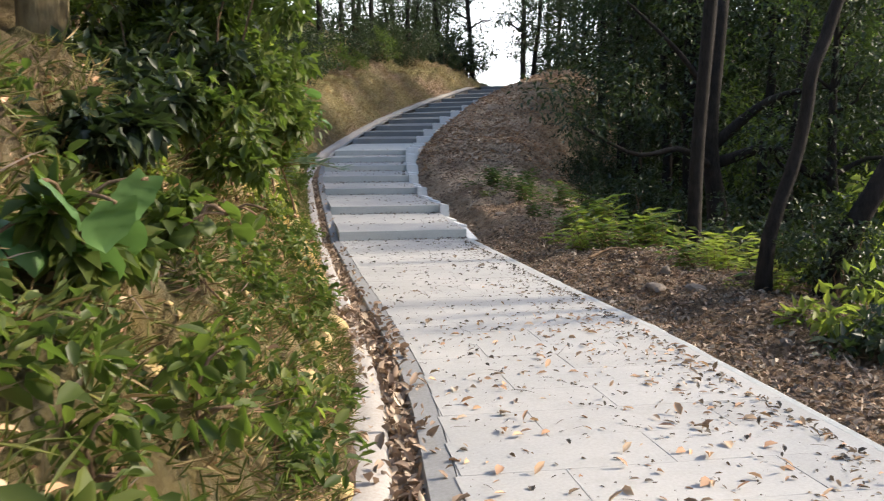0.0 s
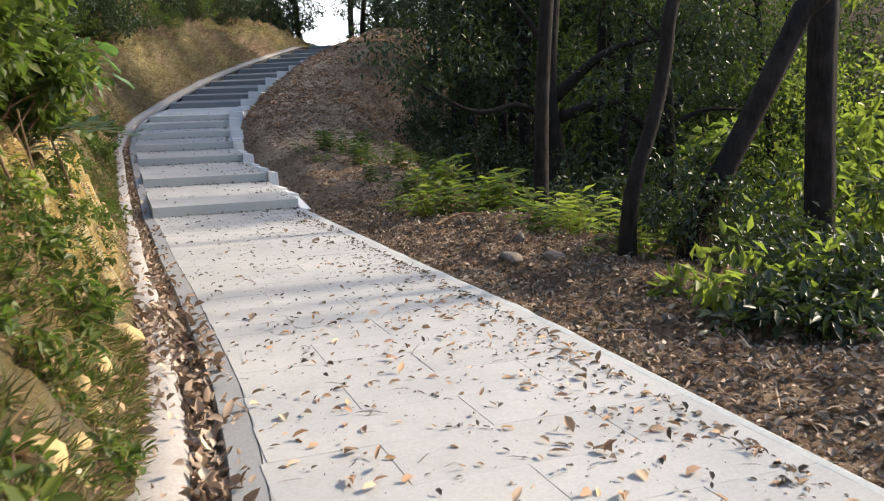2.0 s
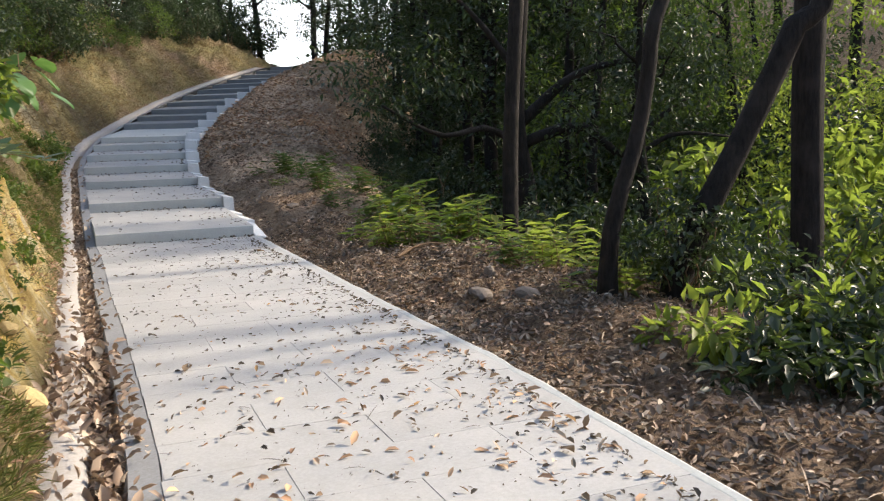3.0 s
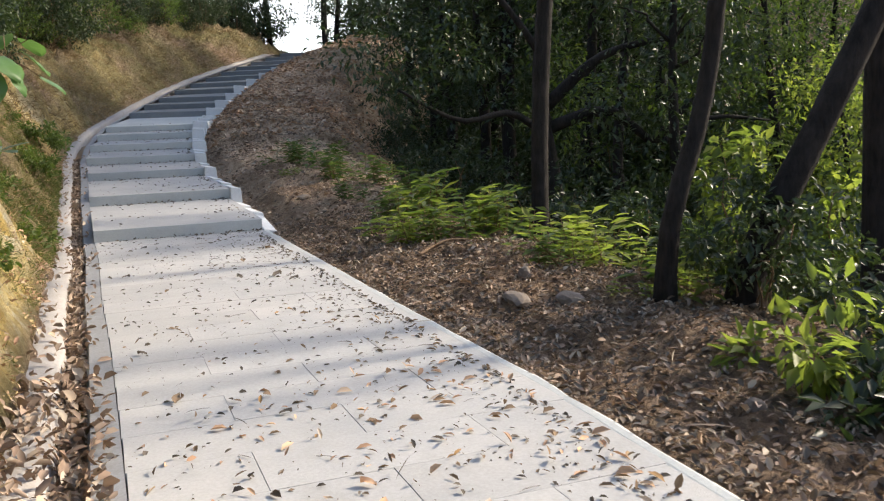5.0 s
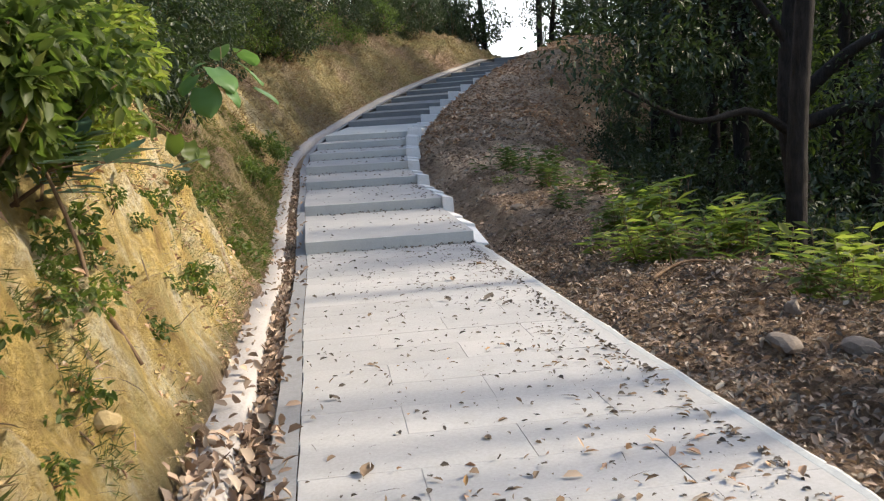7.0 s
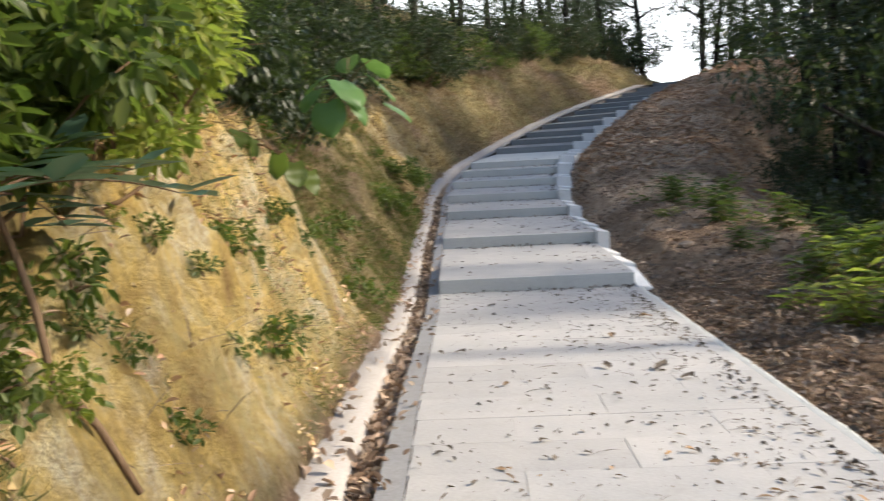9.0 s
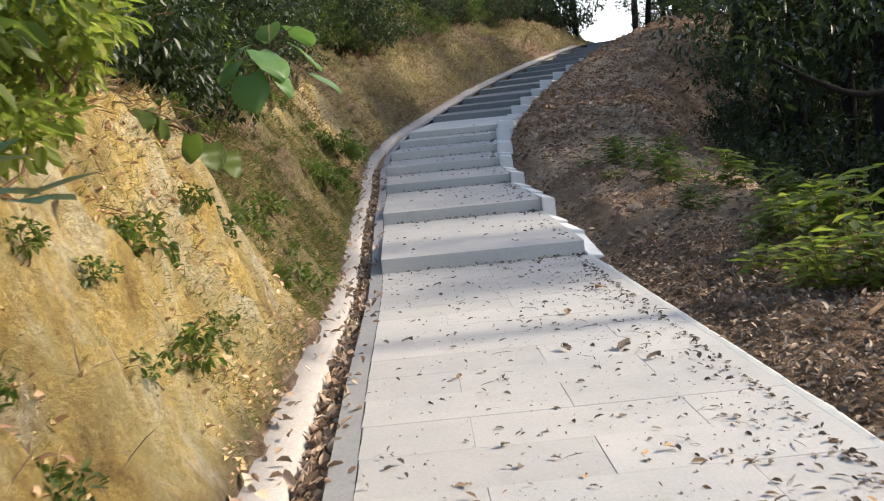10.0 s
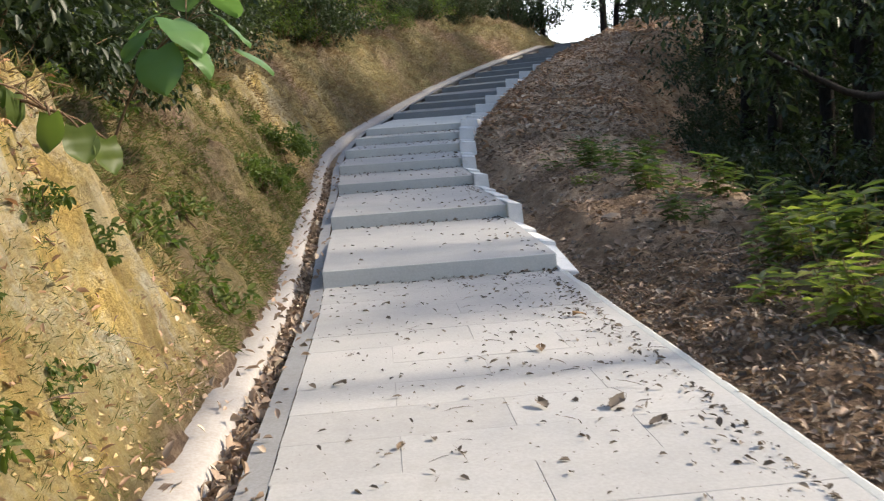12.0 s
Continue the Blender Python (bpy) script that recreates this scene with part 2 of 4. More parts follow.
def ground_z(x, y, rough=True):
    zp, lx, rx = float(rise(y)), float(left_x(y)), float(right_x(y))
    u, v = lx - x - 0.47 + 0.05 * fbm(0, y, 0, 1.4) + 0.03 * fbm(2, y, 0, 5), x - rx - 0.08
    if -0.1 < u < 0:
        return zp - 0.03
    if -0.2 < v <= 0:
        v = 1e-4
    if u > 0:
        steep, high = bank_shape(y)
        run = high / steep
        h = u * steep if u < run else high + (u - run) * (0.5 if u < 12 else 0.35) * float(np.interp(y, [40, 50], [1, 0.3]))
        if u > 30:
            h = high + (30 - run) * 0.4
        z = zp + 0.06 + h
        if rough:
            w = min(1, u / 0.35)
            crag = 0.5 - abs(fbm(x + 3, y * 1.2, z * 0.5, 1.7))
            z += w * (0.17 * fbm(x, y, z, 0.9) + 0.20 * fbm(x + 9, y, z * 0.7, 2.6) + 0.14 * fbm(x, y + 5, 0, 5) + 0.05 * fbm(x + 7, y, 0, 10) + 0.22 * (crag - 0.3) * (1 if y < 13 else 0.5))
        return z
    if v > 0:
        lift = float(np.interp(y, [0, 4, 8, 13, 18, 24, 32, 40, 46, 60], [0.0, 0.04, 0.10, 0.22, 0.25, 0.3, 0.5, 0.75, 0.9, 0.3]))
        brink = float(np.interp(y, [0, 6, 9, 12, 16, 22, 30, 40, 48, 60], [3.0, 2.2, 1.8, 1.9, 2.3, 3.0, 3.8, 4.2, 5.4, 8.0]))
        drop = float(np.interp(y, [0, 10, 20, 30, 45, 60], [0.5, 0.55, 0.8, 0.9, 0.7, 0.3]))
        h = lift * min(1, v / 1.2)
        if v > brink:
            d = v - brink
            h -= drop * (d if d > 1.0 else 0.5 * d * d + 0.5 * d)
        low = float(np.interp(y, [0, 15, 46, 80], [-2.6, -2.0, 0.5, 0.0]))
        z = zp - 0.02 + h
        z = max(z, low + 0.25 * max(0.0, x - 13) + 0.25 * max(0.0, x - 22) if x < 60 else low + 21)
        if rough:
            if y > 15.3:
                z -= 0.16 * max(0.0, min(1.0, (0.62 - v) / 0.25))
            z += min(1, v / 0.5) * (0.12 * fbm(x, y, 0, 1.1) + 0.06 * fbm(x, y, 3, 4.0) + 0.025 * fbm(x, y, 7, 11))
        return z
    return zp - 0.42

# ---------------------------------------------------------------- builders


def mesh_from(name, verts, faces, mat, smooth=False):
    me = bpy.data.meshes.new(name)
    me.from_pydata(verts, [], faces)
    me.materials.append(mat)
    if smooth:
        me.polygons.foreach_set("use_smooth", [True] * len(me.polygons))
    me.update()
    return me


def root(name, at, label, category, group=""):
    ob = new(name)
    ob.location = at
    return tagged(ob, label, category, group)


def part(name, data, parent, label=""):
    ob = new(name, data)
    ob.parent = parent
    return tagged(ob, label)


def leaves(name, P, D, N, L, W, mat, fold=0.25, curl=0.0):
    """One mesh of folded lance-shaped leaves: foot P, way D, face N, length L, width W (numpy rows). With curl, rounder ones with rolled sides."""
    D = D / np.linalg.norm(D, axis=1, keepdims=True)
    S = np.cross(D, N)
    S /= np.linalg.norm(S, axis=1, keepdims=True) + 1e-9
    U = np.cross(S, D)
    L, W = np.reshape(L, (-1, 1)), np.reshape(W, (-1, 1))
    n = len(P)
    if curl:
        V = np.empty((n, 8, 3))
        twist = curl * np.sin(np.arange(n) * 2.399)[:, None]
        for k, (f, w, h) in enumerate([(0, 0, 0), (0.28, 0.46, 1), (0.3, 0, 0), (0.28, -0.46, 1), (0.68, 0.42, 1), (0.7, 0, 0), (0.68, -0.42, 1), (1, 0, 0.2)]):
            rise_ = U * (W * fold * h * (1 + twist * (1 if w > 0 else -1)) + L * curl * 0.35 * f * (1 - f) + L * twist * 0.15 * f)
            V[:, k] = P + D * L * f + S * W * w * (1 - 0.3 * np.abs(twist)) + rise_
        tris = [[0, 1, 2], [0, 2, 3], [1, 4, 5], [1, 5, 2], [2, 5, 6], [2, 6, 3], [4, 7, 5], [5, 7, 6]]
    else:
        V = np.empty((n, 4, 3))
        V[:, 0] = P
        V[:, 1] = P + D * L * 0.45 + S * W * 0.5 + U * W * fold
        V[:, 2] = P + D * L - U * L * 0.12
        V[:, 3] = P + D * L * 0.45 - S * W * 0.5 + U * W * fold
        tris = [[0, 1, 2], [0, 2, 3]]
    nv, nt = V.shape[1], len(tris)
    k = np.arange(n)[:, None] * nv
    F = np.concatenate([k + [q] for q in tris], axis=1).reshape(-1)
    me = bpy.data.meshes.new(name)
    me.vertices.add(n * nv)
    me.vertices.foreach_set("co", V.reshape(-1))
    me.loops.add(n * nt * 3)
    me.loops.foreach_set("vertex_index", F.astype(np.int32))
    me.polygons.add(n * nt)
    me.polygons.foreach_set("loop_start", np.arange(0, n * nt * 3, 3, dtype=np.int32))
    me.materials.append(mat)
    me.update()
    me.validate()
    return me


def unit(rng, n):
    v = rng.normal(size=(n, 3))
    return v / np.linalg.norm(v, axis=1, keepdims=True)


def tube(points, radii, sides=8, wobble=0.0, seed=0):
    """Verts and faces of a tapered tube along points."""
    rng = random.Random(seed)
    verts, faces = [], []
    pts = [Vector(p) for p in points]
    for i, p in enumerate(pts):
        d = (pts[min(i + 1, len(pts) - 1)] - pts[max(i - 1, 0)]).normalized()
        a = d.cross(Vector((0.31, 0.95, 0.05))).normalized()
        b = d.cross(a)
        for k in range(sides):
            t = 2 * math.pi * k / sides
            r = radii[i] * (1 + wobble * rng.uniform(-1, 1))
            verts.append(p + a * math.cos(t) * r + b * math.sin(t) * r)
    for i in range(len(pts) - 1):
        for k in range(sides):
            q = (k + 1) % sides
            faces.append((i * sides + k, i * sides + q, (i + 1) * sides + q, (i + 1) * sides + k))
    faces.append(tuple(range(sides))[::-1])
    faces.append(tuple((len(pts) - 1) * sides + k for k in range(sides)))
    return verts, faces


def tube_mesh(name, points, radii, mat, sides=8, wobble=0.06, seed=0):
    v, f = tube(points, radii, sides, wobble, seed)
    return mesh_from(name, v, f, mat, True)


def curve(points, n):
    """n points on a smooth line through the points."""
    P = np.array(points, float)
    t = np.linspace(0, len(P) - 1, n)
    out = []
    for s in t:
        i = min(int(s), len(P) - 2)
        f = s - i
        a, b, c, d = P[max(i - 1, 0)], P[i], P[i + 1], P[min(i + 2, len(P) - 1)]
        out.append(0.5 * (2 * b + (c - a) * f + (2 * a - 5 * b + 4 * c - d) * f * f + (3 * b - a - 3 * c + d) * f ** 3))
    return out


# ---------------------------------------------------------------- ground
def axis(parts):
    out = []
    for a, b, step in parts:
        out += list(np.arange(a, b, step))
    return out + [parts[-1][1]]


xs = axis([(-900, -100, 100), (-100, -20, 10), (-20, -3, 1.0), (-3, 1.0, 0.04), (1.0, 2.6, 0.4), (2.6, 6.0, 0.1), (6, 16, 0.4), (16, 60, 3), (60, 900, 105)])
ys = axis([(-300, -20, 40), (-20, -2, 1.5), (-2, 2, 0.25), (2, 14, 0.06), (14, 16, 0.09), (16, 30, 0.16), (30, 52, 0.35), (52, 90, 3), (90, 3000, 290)])
gv, zone = [], []
for y in ys:
    for x in xs:
        # the fine columns follow the path as it bends
        sx = x + (float(left_x(y)) - 0.7) * float(np.interp(abs(x - 1.8), [8, 20], [1, 0]))
        z = ground_z(sx, y)
        gv.append((sx, y, z))
        lx, rx = float(left_x(y)), float(right_x(y))
        u, v = lx - sx - 0.47, sx - rx
        steep, high = bank_shape(y)
        n1 = fbm(sx, y, z, 0.7)
        face = max(0.0, min(1.0, u / 0.1)) * max(0.0, min(1.0, (1.25 * high / steep - u) / 0.3))
        bare = float(np.interp(y, [0, 4.0, 5.6, 6.6, 12, 13.2, 20, 23, 26, 29, 46], [0.2, 0.3, 0.6, 1.1, 1.1, 0.2, 0.1, 0.6, 0.3, 0.05, 0.0]))
        clay = face * max(0.0, min(1.0, bare + 0.6 * n1))
        grass = (0.75 if u > 0 else 0.0) * (1 - clay) * max(0.0, min(1.0, 0.75 + n1))
        russet = float(np.interp(v, [0.2, 0.6, 6, 8], [0, 1, 1, 0])) * float(np.interp(y, [14, 18, 46, 52], [0, 1, 1, 0.3]))
        zone.append((clay, grass, russet * max(0.0, min(1.0, 0.75 + n1)), 1))
nx = len(xs)
gf = [(j * nx + i, j * nx + i + 1, (j + 1) * nx + i + 1, (j + 1) * nx + i) for j in range(len(ys) - 1) for i in range(nx - 1)]
gm = mesh_from("ground", gv, gf, MAT_GROUND, True)
att = gm.color_attributes.new("zone", "FLOAT_COLOR", "POINT")
att.data.foreach_set("color", np.array(zone).reshape(-1))
tagged(new("ground", gm), "yellow clay bank and brown leaf-strewn forest floor", "ground", kind="structure")


# ---------------------------------------------------------------- path
def box_mesh(name, w, d, h, mat, bevel=0.006):
    """A slab with softened upper edges; its origin lies at the middle of its upper face."""
    bm = bmesh.new()
    bmesh.ops.create_cube(bm, size=1)
    bmesh.ops.scale(bm, vec=(w, d, h), verts=bm.verts)
    bmesh.ops.translate(bm, vec=(0, 0, -h / 2), verts=bm.verts)
    top = [e for e in bm.edges if all(v.co.z > -0.001 for v in e.verts)]
    bmesh.ops.bevel(bm, geom=top, offset=bevel, segments=1, affect="EDGES")
    me = bpy.data.meshes.new(name)
    bm.to_mesh(me)
    bm.free()
    me.materials.append(mat)
    return me


def strip(name, rows, mat, smooth=False):
    """A surface through rows of equally many points."""
    n = len(rows[0])
    return mesh_from(name, [p for r in rows for p in r], [(j * n + i, j * n + i + 1, (j + 1) * n + i + 1, (j + 1) * n + i) for j in range(len(rows) - 1) for i in range(n - 1)], mat, smooth)


RAMP_END = 15.57
walkway = new("walkway")
tagged(walkway, "pale concrete slab walkway strewn with dead leaves", "pavement", kind="structure")
bed = []
for y in np.arange(-8, RAMP_END + 0.01, 0.25):
    y = min(float(y), RAMP_END)
    l, r, z = float(left_x(y)), float(right_x(y)), ramp_z(y) - 0.003
    bed.append([(l, y, z - 0.5), (l + 0.004, y, z), (r + 0.05, y, z), (r + 0.05, y, z - 0.35)])
part("bed", strip("bed", bed, MAT_SLAB), walkway)
edge = []
for y in np.arange(-8, RAMP_END + 0.01, 0.2):
    y = min(float(y), RAMP_END)
    r, z = float(right_x(y)), ramp_z(y)
    j = 0.012 * fbm(0, y, 0, 2.5)
    edge.append([(r + 0.002, y, z - 0.004), (r + 0.019, y, z + 0.001), (r + 0.05 + j, y, z + 0.006), (r + 0.075 + 2 * j, y, z - 0.006), (r + 0.085 + 2 * j, y, z - 0.25)])
part("edging", strip("edging", edge, MAT_STEP), walkway, "rough whitish mortar edging")

ROW = 0.45
SLABS = {w: box_mesh("slab", w - 0.003, ROW - 0.0008, 0.05, MAT_SLAB, 0.0012) for w in (0.5, 1.0)}

# ---------------------------------------------------------------- stairs
stairs = tagged(new("stairs"), "grey concrete steps with sloping treads climbing the hill", "stairs", kind="structure")


def tread_mesh(a, b, name, top, riser):
    """Solid tread from step a up to step b, with a softened nosing."""
    (lx, ly, rx, ry, z0, z1), (mx, my, nx_, ny, w0, w1) = a, b
    rows = []
    la, ra, lb, rb = Vector((lx, ly, 0)), Vector((rx, ry, 0)), Vector((mx, my, 0)), Vector((nx_, ny, 0))
    prof = [(0.0, z0 - 0.45), (0.0, z1 - 0.008), (0.003, z1 - 0.002), (0.009, z1)]
    n = 14
    for i in range(n + 1):
        f = i / n
        p, fwd = la.lerp(ra, f), (lb - la).lerp(rb - ra, f).normalized()
        row = []
        for d, z in prof:
            j = 0.004 * fbm(p.x * 2, p.y, z, 3)
            row.append((p.x + fwd.x * (d - j), p.y + fwd.y * (d - j), z + j * 0.5))
        q = lb.lerp(rb, f)
        for g in (0.33, 0.66, 1.0):
            s = p.lerp(q, g)
            row.append((s.x, s.y, z1 + (w0 - z1) * g + 0.003 * fbm(s.x, s.y, 0, 2)))
        row.append((q.x, q.y, w0 - 0.5))
        rows.append(row)
    me = strip(name, rows, riser)
    me.materials.append(top)
    for i, f in enumerate(me.polygons):
        f.material_index = 1 if 3 <= i % (len(rows[0]) - 1) <= 5 else 0
    bm = bmesh.new()
    bm.from_mesh(me)
    m = len(rows[0])
    bm.verts.ensure_lookup_table()
    for i in (0, n):
        c = [bm.verts[i * m + k] for k in range(m)]
        bm.faces.new(c if i == 0 else c[::-1])
    bm.to_mesh(me)
    bm.free()
    return me


# from the eighth step up, shade is painted in by the darker concrete
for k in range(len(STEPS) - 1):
    part("step", tread_mesh(STEPS[k], STEPS[k + 1], "step", MAT_SLAB if k < 6 else (MAT_STEP if k < 7 else MAT_STEP_SHADED), MAT_STEP if k < 7 else MAT_STEP_SHADED), stairs)

# stepped kerb blocks beside the flight
for k in range(len(STEPS) - 2):
    a, b = STEPS[k], STEPS[k + 1]
    wide = float(np.interp(k, [0, 2, 5, 7, 17], [0.17, 0.22, 0.32, 0.44, 0.42]))
    d = Vector((b[2] - a[2], b[3] - a[3], 0))
    length = d.length
    d.normalize()
    s = Vector((d.y, -d.x, 0))
    rows = []
    cut = 1 if k >= 7 else (2 if length < 2 else 3)
    for i in range(cut):
        t0, t1 = length * i / cut - 0.12, length * (i + 1) / cut - 0.12
        z = a[5] + (b[4] - a[5]) * (i / cut) + (0.03 if 0 < k < 5 else (0.09 if k else 0.0))
        ww = wide * random.uniform(0.85, 1.15)
        p = Vector((a[2], a[3], 0)) + d * t0 + s * 0.004
        q = Vector((a[2], a[3], 0)) + d * t1 + s * 0.004
        if k == 0:
            z0a = a[4] + 0.02 if i == 0 else z
            prof = [(p, z0a), (q, z)]
        else:
            prof = [(p, z), (q, z + 0.01)]
        bm = bmesh.new()
        v = []
        for c, zz in prof:
            for off, dz in ((0, -0.4), (0, 0.0), (ww, -0.03), (ww * 1.1, -0.4)):
                e = c + s * off
                v.append(bm.verts.new((e.x, e.y, zz + dz)))
        for i0 in range(3):
            bm.faces.new((v[i0], v[i0 + 1], v[i0 + 5], v[i0 + 4]))
        bm.faces.new(v[:4][::-1])
        bm.faces.new(v[4:])
        bmesh.ops.recalc_face_normals(bm, faces=bm.faces)
        bmesh.ops.bevel(bm, geom=[e for e in bm.edges if sum(x.co.z for x in e.verts) / 2 > min(zz for _, zz in prof) - 0.1], offset=0.012, segments=1, affect="EDGES")
        me = bpy.data.meshes.new("kerb_block")
        bm.to_mesh(me)
        bm.free()
        me.materials.append(MAT_KERB)
        part("kerb_block", me, stairs, "rough pale mortar block")

# ---------------------------------------------------------------- gutter
gut, lip = [], []
for y in list(np.arange(-8, 30, 0.12)) + list(np.arange(30, 47.5, 0.3)):
    y = float(y)
    l = float(left_x(y)) - 0.002
    z = float(ramp_z(y)) if y < RAMP_END else float(rise(y)) + 0.0
    j, q = 0.02 * fbm(3, y, 0, 1.6), 0.025 * fbm(7, y, 2, 3.0)
    gut.append([(l, y, z - 0.004), (l - 0.13, y, z - 0.014), (l - 0.145 + j * 0.3, y, z - 0.05), (l - 0.165, y, z - 0.2), (l - 0.27 + j, y, z - 0.2), (l - 0.30 + j, y, z - 0.06)])
    lip.append([(l - 0.265 + j, y, z - 0.2), (l - 0.29 + j, y, z - 0.03), (l - 0.31 + j, y, z + 0.0), (l - 0.40 + q, y, z + 0.012 + 0.3 * q), (l - 0.52 + q, y, z + 0.03 + 0.4 * q), (l - 0.62 + q, y, z - 0.06)])
gutter = tagged(new("gutter"), "narrow concrete drainage gutter half full of dead leaves", "gutter", kind="structure")
part("channel", strip("channel", gut, MAT_GUTTER), gutter)
part("lip", strip("lip", lip, MAT_LIP, True), gutter, "rough whitish mortar lip")

# ---------------------------------------------------------------- plants: builders
def cloud(rng, centres, radii, per, flat=0.8):
    """Leaf feet scattered in clumps, and the clump centre that each belongs to."""
    C = np.repeat(np.array(centres), per, axis=0)
    R = np.repeat(np.array(radii), per)[:, None]
    d = unit(rng, len(C)) * (rng.random((len(C), 1)) ** 0.45) * R
    d[:, 2] *= flat
    return C + d, d


def foliage(name, rng, centres, radii, per, length, width, mat, droop=0.35, flat=0.8, curl=0.0):
    P, d = cloud(rng, centres, radii, per, flat)
    D = d / (np.linalg.norm(d, axis=1, keepdims=True) + 1e-6) * 0.8 + unit(rng, len(P)) * 0.8
    D[:, 2] -= droop
    N = unit(rng, len(P)) * 0.7 + np.array([0, 0, 1.0])
    L = length * rng.uniform(0.6, 1.3, len(P))
    return leaves(name, P, D, N, L, L * width / length, mat, 0.25, curl)


def limb_line(rng, a, b, sag=0.15, n=6):
    a, b = np.array(a), np.array(b)
    k = np.linalg.norm(b - a)
    m1, m2 = a + (b - a) * 0.35 + rng.normal(size=3) * k * 0.07, a + (b - a) * 0.7 + rng.normal(size=3) * k * 0.07 + [0, 0, sag * k * 0.3]
    return curve([a, m1, m2, b], n)


def tree(at, label, spine, radii, crown_low, crown_high, spread, clumps, per, leaf, mat, bark, seed, limbs=6, clump_r=0.75, group="forest trees"):
    """A tree: trunk along spine (from its foot), limbs into a crown of leaf clumps between two heights."""
    rng = np.random.default_rng(seed)
    t = root("tree", at, label, "tree", group)
    line = curve(spine, 16)
    rad = np.interp(np.linspace(0, 1, 16), np.linspace(0, 1, len(radii)), radii)
    line[0] = line[0] - np.array([0, 0, 0.35])
    rad[0] *= 1.35
    part("trunk", tube_mesh("trunk", line, rad, bark, 10, 0.05, seed), t)
    top = np.array(line)
    centres, rr = [], []
    for i in range(clumps):
        z = crown_low + (crown_high - crown_low) * rng.random() ** 0.8
        f = (z - crown_low) / (crown_high - crown_low)
        ax = np.array([np.interp(z, top[:, 2], top[:, 0]), np.interp(z, top[:, 2], top[:, 1])])
        a, r = rng.uniform(0, 6.283), spread * math.sqrt(rng.random()) * (1.0 - 0.65 * f * f)
        centres.append((ax[0] + r * math.cos(a), ax[1] + r * math.sin(a), z))
        rr.append(clump_r * rng.uniform(0.6, 1.2))
    for i in range(limbs):
        c = np.array(centres[i])
        z0 = max(1.2, c[2] - 0.5 * spread * rng.uniform(0.5, 1.0))
        a = np.array([np.interp(z0, top[:, 2], top[:, k]) for k in (0, 1)] + [min(z0, top[-1, 2])])
        ln = limb_line(rng, a, c)
        r0 = float(np.interp(z0, top[:, 2], rad)) * 0.5
        part("limb", tube_mesh("limb", ln, np.linspace(r0, 0.012, len(ln)), bark, 6, 0.05, seed + i), t)
    part("crown", foliage("crown", rng, centres, rr, per, leaf, leaf * 0.42, mat), t)
    return t


def bush(name, at, label, radius, height, clumps, per, leaf, mat, seed, stems=7, width=0.45, group="undergrowth shrubs", lean=(0, 0), category="shrub", curl=0.0):
    rng = np.random.default_rng(seed)
    t = root(name, at, label, category, group)
    centres, rr = [], []
    for i in range(clumps):
        a, r, h = rng.uniform(0, 6.283), radius * math.sqrt(rng.random()), rng.random()
        z = height * (0.12 + 0.88 * h) * (1 - 0.35 * (r / radius) ** 2)
        centres.append((r * math.cos(a) + lean[0] * z, r * math.sin(a) + lean[1] * z, z))
        rr.append(radius * rng.uniform(0.16, 0.34))
    for i in range(stems):
        ln = limb_line(rng, (rng.normal() * 0.06, rng.normal() * 0.06, -0.12), centres[i], 0.3)
        part("stem", tube_mesh("stem", ln, np.linspace(0.006 + 0.012 * height * 0.5, 0.003, len(ln)), TWIG, 5, 0.05, seed + i), t)
    part("foliage", foliage("foliage", rng, centres, rr, per, leaf, leaf * width, mat, curl=curl), t)
    return t


def spot(x, y, down=0.03):
    return Vector((x, y, ground_z(x, y) - down))


def place(proto, x, y, turn, size, down=0.05, lean=0.0):
    p = spot(x, y, down)
    return copy_thing(proto, pose(p.x, p.y, p.z, lean, lean * 0.6, turn) @ Matrix.Scale(size, 4))


# ---------------------------------------------------------------- trees beside the path
def standing(x, y):
    return spot(x, y, 0.05)


def near_tree(label, x, y, points, radii, low, high, spread, clumps, mat, bark, seed, limbs=5, per=90):
    """points: absolute places that the trunk passes."""
    p = standing(x, y)
    spine = [(0, 0, 0)] + [tuple(np.array(q) - np.array(p)) for q in points]
    return tree(p, label, spine, radii, low, high, spread, clumps, per, 0.11, mat, bark, seed, limbs, 0.6, "trees at the brink")


near_tree("tall slim tree with shade-darkened bark leaning slightly off vertical", 5.68, 12.05, [(5.72, 12.05, 1.6), (5.85, 12.0, 3.6), (6.0, 12.0, 6.0), (6.3, 12.0, 13.0)], [0.115, 0.10, 0.095, 0.085, 0.04], 10.0, 13.5, 2.3, 42, LEAF_DARK_SHADED, BARK_SHADED, 11)
near_tree("slender S-curved tree with grey-brown bark", 4.4, 7.82, [(4.45, 7.8, 0.75), (4.68, 7.8, 1.4), (4.78, 7.78, 1.92), (4.80, 7.75, 2.25), (5.0, 7.75, 2.8), (5.25, 7.7, 4.2), (5.5, 7.6, 12.5)], [0.085, 0.07, 0.066, 0.064, 0.062, 0.058, 0.05, 0.03], 10.0, 13.0, 1.8, 26, LEAF_MID, BARK_SHADED, 12)
near_tree("dark tree trunk leaning steeply, ivy about its foot", 4.95, 7.75, [(5.15, 7.6, 0.75), (5.45, 7.5, 1.35), (5.85, 7.35, 2.25), (6.25, 7.2, 3.3), (7.8, 6.6, 12.0)], [0.12, 0.11, 0.10, 0.095, 0.085, 0.04], 10.5, 13.0, 1.8, 26, LEAF_MID, BARK_SHADED, 13)
